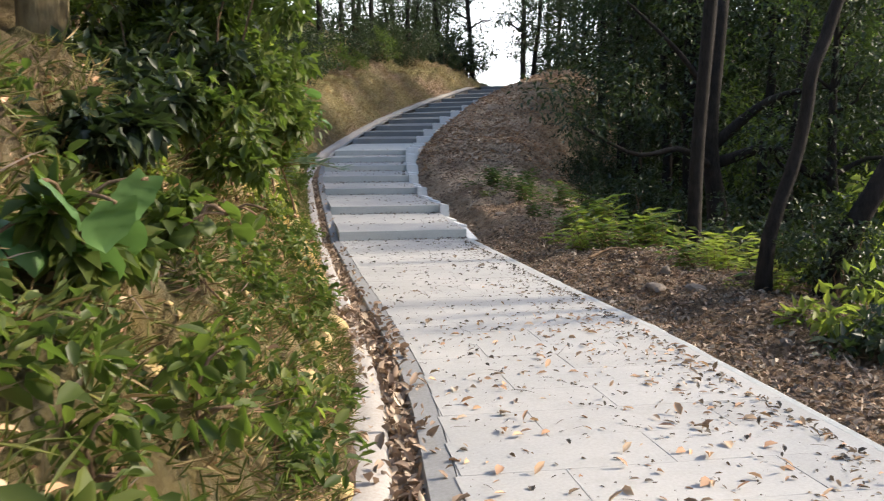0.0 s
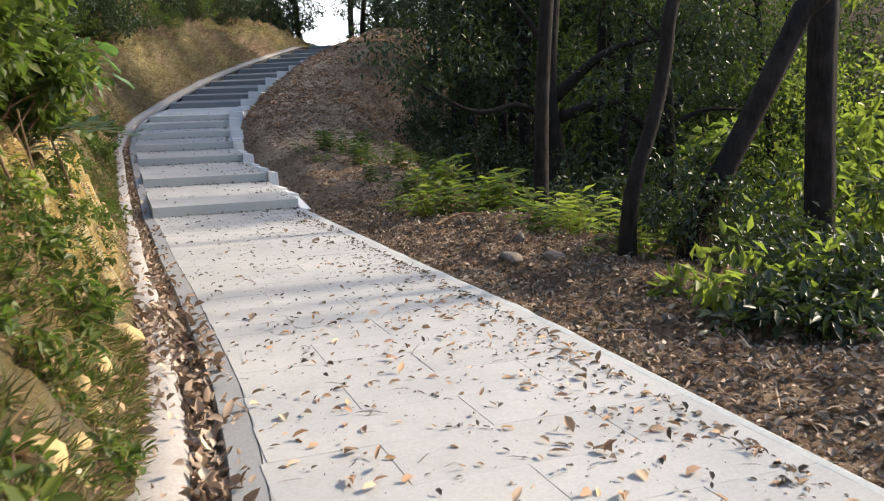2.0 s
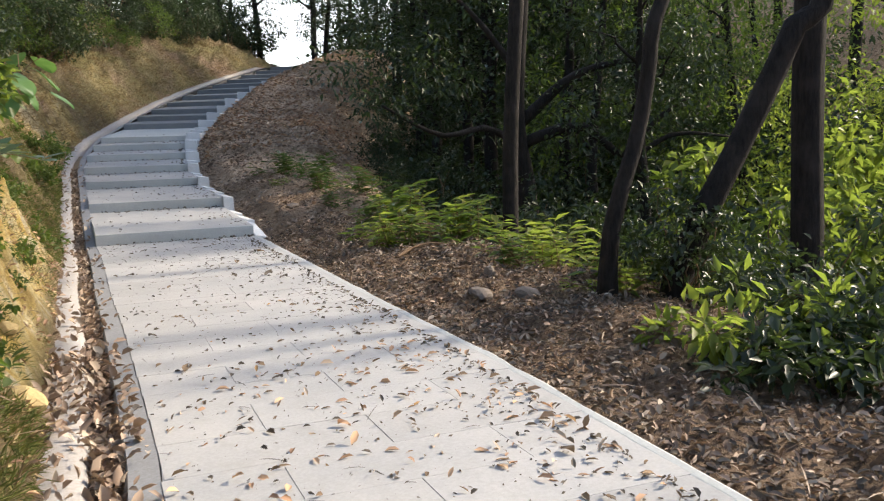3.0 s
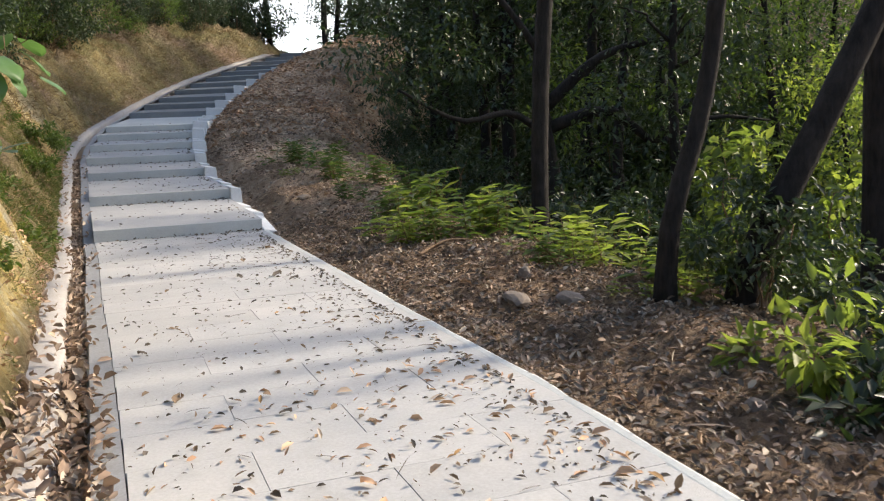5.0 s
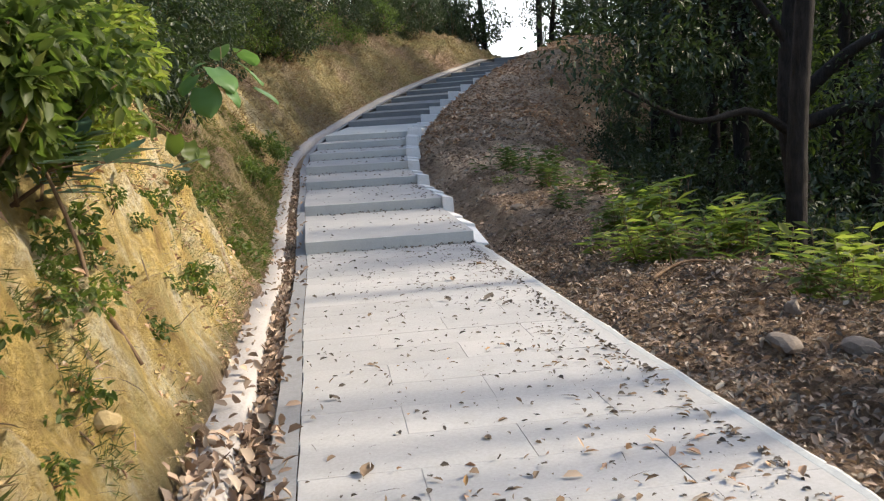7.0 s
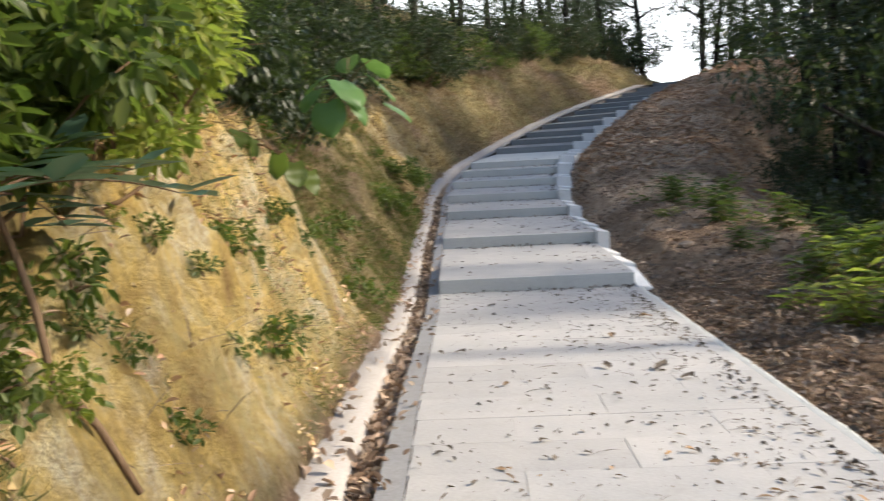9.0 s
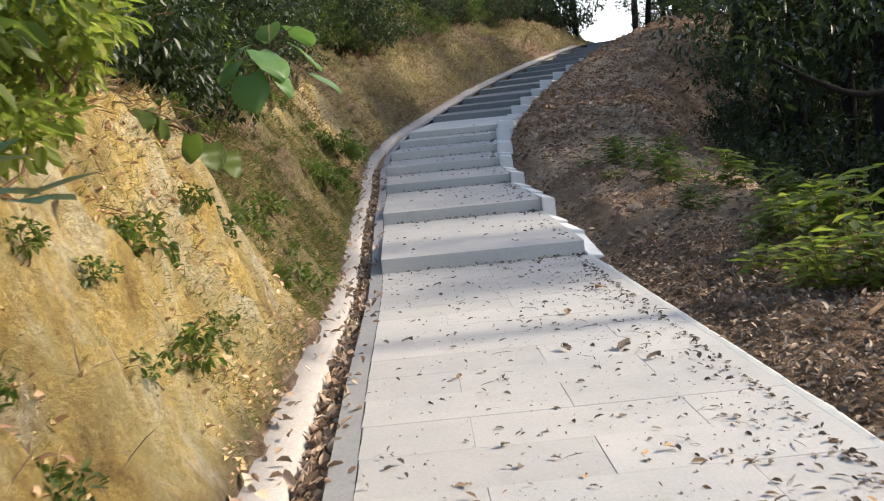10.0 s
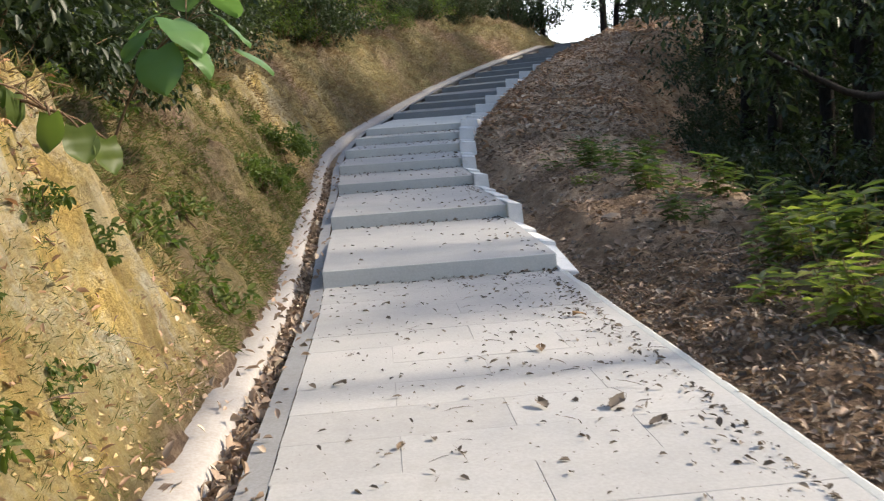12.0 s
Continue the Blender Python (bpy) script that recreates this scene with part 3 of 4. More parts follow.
near_tree("straight dark tree trunk standing on the slope", 7.15, 8.45, [(7.15, 8.5, 1.0), (7.15, 8.5, 2.6), (7.25, 8.5, 5.0), (7.3, 8.5, 13.0)], [0.17, 0.155, 0.15, 0.13, 0.05], 10.5, 13.5, 2.0, 30, LEAF_MID, BARK_SHADED, 14)
near_tree("thick pale-barked tree trunk at the bank top", -1.45, 6.0, [(-1.44, 6.0, 2.8), (-1.36, 6.0, 4.0), (-1.3, 6.0, 9.0)], [0.17, 0.15, 0.14, 0.06], 5.0, 9.0, 2.2, 34, LEAF_MID, BARK_PALE, 15)

# a broad dark tree with crooked level limbs, deep in the ravine
p = spot(8.2, 16.5, 0.1)
crook = root("tree", p, "dark crooked tree with long level limbs in shade", "tree", "forest trees")
part("trunk", tube_mesh("trunk", curve([(0, 0, -0.3), (0.1, 0, 1.8), (-0.1, 0, 3.6), (0.2, 0.1, 6.5)], 12), np.linspace(0.26, 0.1, 12), BARK_SHADED, 10, 0.06, 3), crook)
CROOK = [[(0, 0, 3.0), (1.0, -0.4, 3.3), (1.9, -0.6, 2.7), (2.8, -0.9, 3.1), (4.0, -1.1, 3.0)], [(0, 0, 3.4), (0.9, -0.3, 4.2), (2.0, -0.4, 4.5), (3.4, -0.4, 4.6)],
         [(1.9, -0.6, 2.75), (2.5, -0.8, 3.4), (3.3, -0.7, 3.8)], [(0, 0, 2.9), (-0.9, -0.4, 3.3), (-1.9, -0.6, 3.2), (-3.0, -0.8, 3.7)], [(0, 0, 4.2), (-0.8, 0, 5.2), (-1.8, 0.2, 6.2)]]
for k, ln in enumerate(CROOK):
    part("limb", tube_mesh("limb", curve(ln, 12), np.linspace(0.12 if k < 2 else 0.08, 0.02, 12), BARK_SHADED, 7, 0.08, k), crook)
rng = np.random.default_rng(77)
ends = [np.array(ln[-1]) for ln in CROOK] + [np.array(ln[-2]) + [0, 0, 0.4] for ln in CROOK]
cc = [tuple(e + rng.normal(size=3) * [0.6, 0.6, 0.4] + [0, 0, 0.6]) for e in ends for _ in range(5)]
part("crown", foliage("crown", rng, cc, [0.6] * len(cc), 70, 0.13, 0.05, LEAF_DARK_SHADED), crook)

# ---------------------------------------------------------------- the forest
PROTO = [
    tree(spot(14, 24), "forest tree with a dense crown, leaves coloured dark for shade", [(0, 0, 0), (0.1, 0.05, 3), (-0.1, 0.1, 6), (0.1, 0, 10)], [0.2, 0.17, 0.12, 0.04], 0.6, 10.5, 2.7, 76, 54, 0.2, LEAF_DARK_SHADED, BARK_SHADED, 31, 8, 0.85),
    tree(spot(11.5, 19), "slim forest tree with mid-green leaves", [(0, 0, 0), (-0.15, 0.1, 2.5), (0.15, 0.1, 5.5), (0.5, 0.2, 9.5)], [0.14, 0.12, 0.09, 0.03], 2.2, 10.0, 2.2, 56, 64, 0.17, LEAF_MID, BARK_SHADED, 32, 8, 0.75),
    tree(spot(16, 15), "sunlit yellow-green forest tree", [(0, 0, 0), (0.2, 0.0, 2.5), (0.1, -0.2, 5), (0.3, 0.1, 8)], [0.13, 0.11, 0.08, 0.03], 1.4, 8.5, 2.3, 56, 62, 0.16, LEAF_BRIGHT, BARK_SHADED, 33, 8, 0.75),
]
fr = random.Random(5)
# ravine and its far side
for x, y, k in [(9.5, 14.5, 0), (12.5, 16.5, 1), (10.0, 22.0, 0), (13.0, 20.5, 0), (16.5, 19.0, 1), (9.8, 26.5, 0), (12.8, 29.0, 0), (16.0, 26.0, 0), (19.0, 23.0, 1), (12.0, 34.5, 0), (14.8, 33.0, 0), (18.5, 30.0, 0),
                (14.2, 38.5, 0), (16.8, 36.5, 0), (20.5, 35.0, 0), (16.3, 42.0, 0), (19.0, 40.0, 0), (23.0, 38.0, 0), (17.6, 45.5, 0), (20.5, 45.0, 0), (24.0, 44.0, 0), (22.0, 28.0, 1), (24.5, 32.0, 0), (21.0, 17.0, 2),
                (11.0, 11.8, 2), (13.8, 12.5, 2), (23.5, 16.0, 2), (24.5, 20.0, 1), (26.5, 25.5, 0), (28.0, 31.0, 0), (27.5, 17.5, 1), (29.5, 23.0, 0), (26.0, 39.0, 0), (30.0, 37.0, 0), (9.6, 24.5, 0), (9.4, 28.5, 0), (10.4, 31.5, 0), (11.5, 25.0, 0), (11.2, 37.5, 0), (13.0, 41.5, 0), (16.6, 49.6, 0), (18.6, 48.0, 0), (17.6, 53.0, 0), (20.0, 51.5, 0)]:
    place(PROTO[k], x + (1.8 if 20 < y < 47 and x < right_x(y) + 8 else 0) + fr.uniform(-0.5, 0.5), y + fr.uniform(-0.5, 0.5), fr.uniform(0, 360), fr.uniform(0.85, 1.2) * float(np.interp(y, [14, 17, 22, 36, 42], [0.55, 0.7, 1.0, 1.0, 0.85])), 0.1, fr.uniform(-3, 3))
# uphill forest above the cut bank
for x, y, k in [(-4.2, 10.5, 1), (-3.4, 14.0, 1), (-3.6, 17.5, 0), (-3.0, 21.0, 0), (-3.2, 25.0, 0), (-2.4, 28.5, 0), (-1.8, 32.0, 0), (-0.6, 35.0, 0), (0.6, 38.0, 0), (2.0, 41.0, 0), (3.8, 44.0, 0), (5.4, 47.0, 0), (-7.0, 12.5, 1), (-7.0, 17.0, 0),
                (-6.8, 22.0, 0), (-6.2, 27.0, 0), (-5.4, 31.5, 0), (-4.0, 36.5, 0), (-2.4, 41.0, 0), (0.0, 45.5, 0), (-10.5, 20.0, 1), (-10.0, 29.0, 0), (-8.5, 38.0, 0), (-4.5, 47.0, 0), (2.5, 50.5, 0), (7.2, 49.2, 0), (8.4, 52.2, 0), (6.2, 52.5, 0), (4.6, 49.0, 0), (8.6, 57.0, 0), (-5.5, 6.5, 1), (-5.0, 1.5, 1), (-3.6, 3.6, 1)]:
    place(PROTO[k], x + fr.uniform(-0.4, 0.4), y + fr.uniform(-0.4, 0.4), fr.uniform(0, 360), fr.uniform(0.6, 0.85), 0.1, fr.uniform(-3, 3))

# bare-stemmed trees on the crest, against the sky
for x, y, r, sd, leanx, low in [(12.25, 48.3, 0.17, 41, 0.1, 1.9), (13.1, 49.5, 0.15, 42, 0.5, 2.0), (9.7, 50.0, 0.16, 43, -0.3, 0.9), (14.9, 50.4, 0.14, 44, 0.2, 1.0)]:
    p = spot(x, y, 0.1)
    tree(p, "dark bare-stemmed tree on the crest against bright sky", [(0, 0, 0), (leanx * 0.4, 0, 2.5), (leanx, 0, 5.0), (leanx * 1.3, 0, 9)], [r, r * 0.9, r * 0.75, 0.04], low, 8.5, 1.9, 64, 60, 0.17, LEAF_DARK_SHADED, BARK_SHADED, sd, 9, 0.6, "crest trees")
for x, y, size in [(3.4, 55.0, 1.0), (5.6, 56.0, 1.1), (7.4, 58.0, 1.0), (9.0, 60.0, 0.9), (17.8, 56.0, 1.0), (20.5, 57.0, 1.1), (16.6, 58.5, 0.9)]:
    place(PROTO[0], x, y, 61 * x, size, 0.6)

# ---------------------------------------------------------------- undergrowth
SHRUB = [
    bush("shrub", spot(8.0, 20.5), "dense shrub on the slope, leaves coloured dark for shade", 1.3, 2.2, 34, 48, 0.125, LEAF_DARK_SHADED, 51),
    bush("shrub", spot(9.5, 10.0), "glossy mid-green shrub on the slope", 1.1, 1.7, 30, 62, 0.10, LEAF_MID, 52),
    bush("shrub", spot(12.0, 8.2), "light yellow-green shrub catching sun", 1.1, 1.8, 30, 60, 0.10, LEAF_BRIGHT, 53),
]
for i in range(96):                   # right-hand slope
    y = fr.uniform(7.5, 44)
    v = fr.uniform(0.4, 11)
    brink = float(np.interp(y, [0, 6, 9, 12, 16, 22, 30, 40, 48], [3.0, 2.4, 2.4, 3.0, 3.9, 4.6, 5.2, 5.2, 6.0]))
    x = float(right_x(y)) + brink + v
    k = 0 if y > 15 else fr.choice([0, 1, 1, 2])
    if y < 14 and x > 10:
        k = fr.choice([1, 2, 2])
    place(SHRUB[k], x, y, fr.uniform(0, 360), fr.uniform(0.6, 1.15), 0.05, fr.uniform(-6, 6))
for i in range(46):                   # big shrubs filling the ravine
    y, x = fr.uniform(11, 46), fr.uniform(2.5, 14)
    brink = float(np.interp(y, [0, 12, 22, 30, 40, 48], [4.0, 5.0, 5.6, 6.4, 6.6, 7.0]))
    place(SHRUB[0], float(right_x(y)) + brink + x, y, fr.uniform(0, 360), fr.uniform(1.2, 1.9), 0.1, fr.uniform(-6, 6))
for i in range(40):                   # sunny shrubs on the far side
    place(SHRUB[2 if i % 3 else 1], fr.uniform(12, 30), fr.uniform(5, 17), fr.uniform(0, 360), fr.uniform(1.2, 2.2), 0.1, fr.uniform(-6, 6))
for x, y in [(15.2, 48.6), (16.0, 50.5), (9.4, 49.4), (8.6, 50.6), (14.8, 53.5), (7.6, 48.2), (17.0, 47.0), (8.9, 48.6), (8.1, 52.4), (6.6, 50.0), (5.6, 48.0), (9.3, 54.5), (7.0, 54.5), (14.4, 49.6), (16.2, 53.0), (4.4, 46.8), (14.2, 51.4)]:
    place(SHRUB[0], x, y, fr.uniform(0, 360), fr.uniform(0.9, 1.4), 0.1)
for x, y in [(10.6, 54.5), (11.6, 55.5), (12.8, 55.0), (13.6, 54.0)]:
    place(SHRUB[1], x, y, 80 * x, 0.42, 0.1)
for i in range(15):                   # behind the bank top, against the sky
    place(SHRUB[0], -6.5 + 1.05 * i, 57.0 - 0.35 * abs(i - 9) + fr.uniform(-1, 1), fr.uniform(0, 360), fr.uniform(1.7, 2.3), 0.2)
for i in range(95):                   # above the cut bank
    y = fr.uniform(8.0, 47)
    steep, high = bank_shape(y)
    d = 0.5 + float(high / steep) + 0.55 + abs(fr.gauss(0, 1.6))
    x = float(left_x(y)) - d
    k = 0 if fr.random() < 0.75 else 1
    place(SHRUB[k], x, y, fr.uniform(0, 360), fr.uniform(0.55, 1.0), 0.08, fr.uniform(-8, 8))

# ---------------------------------------------------------------- shrubs on the cut bank
bush("shrub", spot(-0.62, 5.7), "leafy dark green shrub overhanging the bank", 0.62, 1.25, 46, 80, 0.085, LEAF_MID, 61, 9, 0.5, "bank shrubs", (0.18, -0.05))
bush("shrub", spot(-0.45, 6.55), "bright sunlit shrub with thin bare stems", 0.38, 1.0, 24, 70, 0.07, LEAF_BRIGHT, 63, 8, 0.5, "bank shrubs", (0.2, 0.0))
bush("shrub", spot(-0.34, 7.3), "mid-green shrub hanging over bare clay", 0.48, 0.95, 34, 80, 0.09, LEAF_MID, 65, 9, 0.5, "bank shrubs", (0.12, 0.0), curl=0.2)
bush("shrub", spot(-0.38, 8.05), "leafy green shrub hanging over bare clay", 0.5, 0.9, 36, 80, 0.085, LEAF_MID, 165, 9, 0.5, "bank shrubs", (0.12, 0.0), curl=0.2)
bush("shrub", spot(-0.42, 8.85), "fresh yellow-green shrub at the clay rim", 0.5, 0.95, 38, 85, 0.075, LEAF_BRIGHT, 66, 9, 0.45, "bank shrubs", (0.1, 0.0), curl=0.2)
bush("shrub", spot(-0.5, 9.75), "fresh yellow-green shrub at the clay rim", 0.48, 0.85, 34, 85, 0.075, LEAF_BRIGHT, 166, 9, 0.45, "bank shrubs", (0.1, 0.0), curl=0.2)
bush("shrub", spot(-0.95, 10.8), "yellow-green shrub at the clay rim", 0.45, 0.7, 30, 80, 0.075, LEAF_BRIGHT, 167, 9, 0.45, "bank shrubs", (0.1, 0.0))
bush("shrub", spot(-1.35, 7.2), "tall mid-green shrub behind the clay rim", 0.8, 1.6, 40, 70, 0.09, LEAF_MID, 67, 9, 0.5, "bank shrubs")
bush("shrub", spot(-1.5, 10.4), "green shrub behind the clay rim", 0.75, 1.3, 36, 70, 0.085, LEAF_MID, 68, 9, 0.5, "bank shrubs")
bush("shrub", spot(-1.7, 12.2), "dark shrub above the grassy recess", 0.9, 1.5, 40, 70, 0.09, LEAF_DARK_SHADED, 69, 9, 0.5, "bank shrubs")
bush("shrub", spot(-1.35, 15.8), "dark shrub above the grassy recess", 0.9, 1.5, 40, 70, 0.10, LEAF_DARK_SHADED, 70, 9, 0.5, "bank shrubs")
bush("shrub", spot(-0.35, 21.2), "low dark green fern-like shrub on the bank", 0.55, 0.55, 30, 70, 0.08, LEAF_MID, 71, 6, 0.4, "bank shrubs")
bush("shrub", spot(-0.25, 18.4), "low dark green shrub on the bank", 0.4, 0.4, 22, 60, 0.07, LEAF_MID, 72, 6, 0.4, "bank shrubs")
for k, (x, y, r, h, m) in enumerate([(-0.7, 5.15, 0.5, 0.6, LEAF_DARK_SHADED), (-0.75, 4.3, 0.36, 0.2, LEAF_DARK_SHADED), (-0.72, 3.6, 0.3, 0.12, LEAF_DARK_SHADED), (-1.0, 4.8, 0.34, 0.16, LEAF_DARK_SHADED), (-0.8, 6.6, 0.55, 1.4, LEAF_DARK_SHADED), (-0.5, 4.75, 0.4, 0.5, LEAF_MID), (-0.62, 6.15, 0.55, 1.1, LEAF_DARK_SHADED), (-0.55, 3.7, 0.26, 0.26, LEAF_MID), (-0.5, 2.5, 0.24, 0.22, LEAF_MID)]):
    bush("shrub", spot(x, y), "dark leafy shrub crowding the shaded bank", r, h, int(50 * r), 75, 0.085, m, 261 + k, 7, 0.5, "bank shrubs", (0.12, -0.03))
for k, (x, y, s) in enumerate([(-1.9, 8.6, 1.0), (-2.4, 6.8, 1.1), (-2.2, 4.6, 1.1), (-2.6, 10.8, 1.2), (-2.8, 13.4, 1.2), (-2.0, 14.6, 0.9), (-1.9, 17.6, 1.0), (-1.7, 19.6, 0.9), (-1.5, 22.0, 0.9), (-2.2, 2.8, 1.1), (-3.4, 5.6, 1.4), (-3.4, 8.8, 1.4)]):
    place(SHRUB[0 if k % 3 else 1], x, y, 70 * k, s, 0.08)


# ---------------------------------------------------------------- broad-leaved plants
def broad_leaf(name, length, mat, seed, lobes=0.0):
    """A wide drooping heart-shaped leaf with a raised rim, its foot at the origin, along +x."""
    rng = np.random.default_rng(seed)
    rows, n = [], 8
    for i in range(n + 1):
        f = i / n
        w = 0.54 * length * (math.sin(math.pi * min(1, 0.18 + 0.82 * f)) ** 0.75) * (1 + lobes * math.cos(9 * f))
        z = -0.28 * length * f * f + 0.02 * length * rng.normal()
        row = []
        for k in range(-3, 4):
            s = k / 3
            row.append((length * f - (0.12 * length if f == 0 and k else 0) * abs(s), w * s, z + 0.10 * length * abs(s) - 0.10 * length * s * s * (1 + f)))
        rows.append(row)
    return strip(name, rows, mat, True)


def broad_plant(at, label, leaf_list, mat, seed, base=(0, 0, 0)):
    """leaf_list: where each leaf starts (from the foot), its heading, tilt and length."""
    t = root("broad_leaved_plant", at, label, "plant", "broad-leaved plants")
    mid = np.mean([l[0] for l in leaf_list], axis=0)
    part("stem", tube_mesh("stem", curve([(0, 0, -0.15), tuple(mid * 0.5 + [0, 0, 0.1]), tuple(mid)], 8), np.linspace(0.014, 0.007, 8), TWIG, 6, 0.03, seed), t)
    for k, (p, head, tilt, length) in enumerate(leaf_list):
        part("leaf_stalk", tube_mesh("leaf_stalk", curve([tuple(mid), tuple((mid + np.array(p)) / 2 + [0, 0, 0.03]), p], 5), [0.005] * 5, TWIG, 5, 0.0, k), t)
        lf = part("leaf", broad_leaf("leaf", length, mat, seed + k, 0.05), t)
        lf.matrix_basis = pose(*p, random.uniform(-18, 18), 22 - tilt, head)
    return t


p = spot(-0.85, 14.25)
q = Vector((-0.12, 13.9, 2.22)) - p
BIG = [((q.x + 0.0, q.y - 0.15, q.z + 0.22), -35, -8, 0.36), ((q.x + 0.25, q.y + 0.1, q.z + 0.28), 20, -2, 0.34), ((q.x - 0.12, q.y - 0.2, q.z + 0.02), -80, -30, 0.34), ((q.x + 0.1, q.y - 0.15, q.z + 0.06), -20, -20, 0.30),
       ((q.x + 0.4, q.y + 0.2, q.z + 0.02), 10, 3, 0.30), ((q.x - 0.15, q.y + 0.1, q.z + 0.32), 190, 0, 0.29), ((q.x + 0.3, q.y - 0.05, q.z + 0.42), 60, 10, 0.29), ((q.x - 0.25, q.y - 0.05, q.z + 0.16), 230, -12, 0.27), ((q.x + 0.05, q.y + 0.2, q.z + 0.5), 110, 12, 0.25)]
broad_plant(p, "plant with very large heart-shaped pale green leaves", BIG, LEAF_BIG, 81)
p = spot(-0.62, 11.6)
broad_plant(p, "drooping broad green leaves over the clay rim", [((0.15 + 0.09 * k, -0.2 + 0.1 * (k % 3), 0.25 - 0.06 * k), -50 + 40 * k, -60, 0.17) for k in range(6)], LEAF_MID, 91)
p = spot(-0.62, 2.35)
broad_plant(p, "broad green leaves leaning out from the bank", [((0.05 + 0.05 * k, -0.1 + 0.12 * (k % 3), 0.2 + 0.05 * (k % 4)), -70 + 33 * k, -15, 0.13) for k in range(8)], LEAF_BIG, 101)
p = spot(-0.33, 3.6)
broad_plant(p, "low broad green leaves on the bank", [((0.02 + 0.05 * k, -0.1 + 0.12 * (k % 3), 0.12 + 0.03 * (k % 4)), -90 + 41 * k, -10, 0.09) for k in range(7)], LEAF_MID, 111)


def frond_plant(at, label, fronds, seed):
    """A sapling whose bluish compound leaves carry paired leaflets."""
    rng = np.random.default_rng(seed)
    t = root("sapling", at, label, "sapling", "bank saplings")
    top = (-0.1, 0.0, 0.62)
    part("stem", tube_mesh("stem", curve([(0.02, 0, -0.15), (0.0, 0.02, 0.25), top], 8), np.linspace(0.014, 0.008, 8), TWIG, 6, 0.05, seed), t)
    for k, (head, pitch, length) in enumerate(fronds):
        a, c = radians(head), radians(pitch)
        d = np.array([math.cos(a) * math.cos(c), math.sin(a) * math.cos(c), math.sin(c)])
        s = np.array([-math.sin(a), math.cos(a), 0])
        line = [np.array(top) + d * length * f - np.array([0, 0, 0.3 * length * f * f]) for f in np.linspace(0, 1, 8)]
        P, D, N = [], [], []
        for i in range(2, 8):
            for side in (-1, 1):
                P.append(line[i])
                D.append(s * side + d * 0.55 + rng.normal(size=3) * 0.08 - [0, 0, 0.2])
                N.append([0, 0, 1])
        P.append(line[-1]), D.append(d), N.append([0, 0, 1])
        fr_ = part("frond", leaves("frond", np.array(P), np.array(D), np.array(N, float), np.full(len(P), 0.165), np.full(len(P), 0.095), LEAF_FROND, 0.08, 0.15), t)
        part("leaf_stalk", tube_mesh("leaf_stalk", line, np.linspace(0.005, 0.002, 8), TWIG, 5, 0, k), fr_)
    return t


frond_plant(spot(0.02, 7.65), "thin sapling on the clay with bluish compound leaves", [(10, 15, 0.5), (60, 25, 0.5), (95, 5, 0.48), (150, 30, 0.45), (-40, 20, 0.42), (200, 35, 0.4), (80, 40, 0.4)], 121)
frond_plant(spot(-0.3, 8.9), "thin sapling with bluish compound leaves", [(20, 5, 0.42), (-30, 10, 0.45), (70, 15, 0.4), (130, 30, 0.4)], 122)


# ---------------------------------------------------------------- fallen branches and bare twigs
def stick(label, points, r0, r1, seed, side=0):
    base = Vector(points[0])
    t = root("fallen_branch", base, label, "branch", "fallen branches")
    line = curve([Vector(q) - base for q in points], 10)
    part("wood", tube_mesh("wood", line, np.linspace(r0, r1, 10), TWIG, 7, 0.1, seed), t)
    rr_ = random.Random(seed)
    for k in range(side):
        a = np.array(line[3 + 2 * k])
        b = a + np.array([rr_.uniform(-0.25, 0.25), rr_.uniform(-0.25, 0.25), rr_.uniform(0.02, 0.25)])
        part("twig", tube_mesh("twig", curve([a, (a + b) / 2 + [0, 0, 0.03], b], 5), np.linspace(r1 * 0.8, 0.002, 5), TWIG, 5, 0, k), t)


def on_bank(x, y, up=0.015):
    return (x, y, ground_z(x, y) + up)


stick("pale weathered branch lying down the clay bank", [on_bank(-0.25, 7.35, 0.05), on_bank(-0.06, 7.66, 0.04), on_bank(0.03, 7.8, 0.03), on_bank(0.17, 7.86, 0.02)], 0.016, 0.011, 1, 1)
stick("crooked dark twig caught in the bank", [on_bank(-0.5, 6.1, 0.08), on_bank(-0.3, 6.2, 0.05), on_bank(-0.25, 6.5, 0.08), on_bank(-0.12, 6.6, 0.0)], 0.012, 0.006, 2, 3)
stick("thin bare twig rising from the bank", [on_bank(-0.12, 6.25, -0.05), on_bank(-0.22, 6.2, 0.3), on_bank(-0.35, 6.3, 0.45)], 0.012, 0.005, 3, 2)
stick("thin bare twig rising from the bank", [on_bank(-0.05, 6.8, -0.05), on_bank(-0.1, 6.75, 0.3), on_bank(-0.15, 6.7, 0.62)], 0.011, 0.005, 4, 2)
stick("thin bare twig rising from the bank", [on_bank(-0.2, 5.2, -0.05), on_bank(-0.3, 5.1, 0.2), on_bank(-0.42, 5.15, 0.4)], 0.011, 0.005, 5, 2)
stick("brown twig over the clay rim", [on_bank(-0.75, 11.5, 0.1), on_bank(-0.55, 11.8, 0.06), on_bank(-0.45, 12.0, 0.0)], 0.014, 0.006, 6, 1)
stick("grey branch lying among leaves on the shoulder", [on_bank(3.7, 10.9, 0.02), on_bank(4.1, 11.1, 0.03), on_bank(4.5, 11.0, 0.03)], 0.018, 0.01, 7, 1)
stick("forked dead twig beside the herbs", [on_bank(4.6, 9.6, -0.02), on_bank(4.5, 9.7, 0.2), on_bank(4.35, 9.75, 0.34)], 0.014, 0.006, 8, 2)


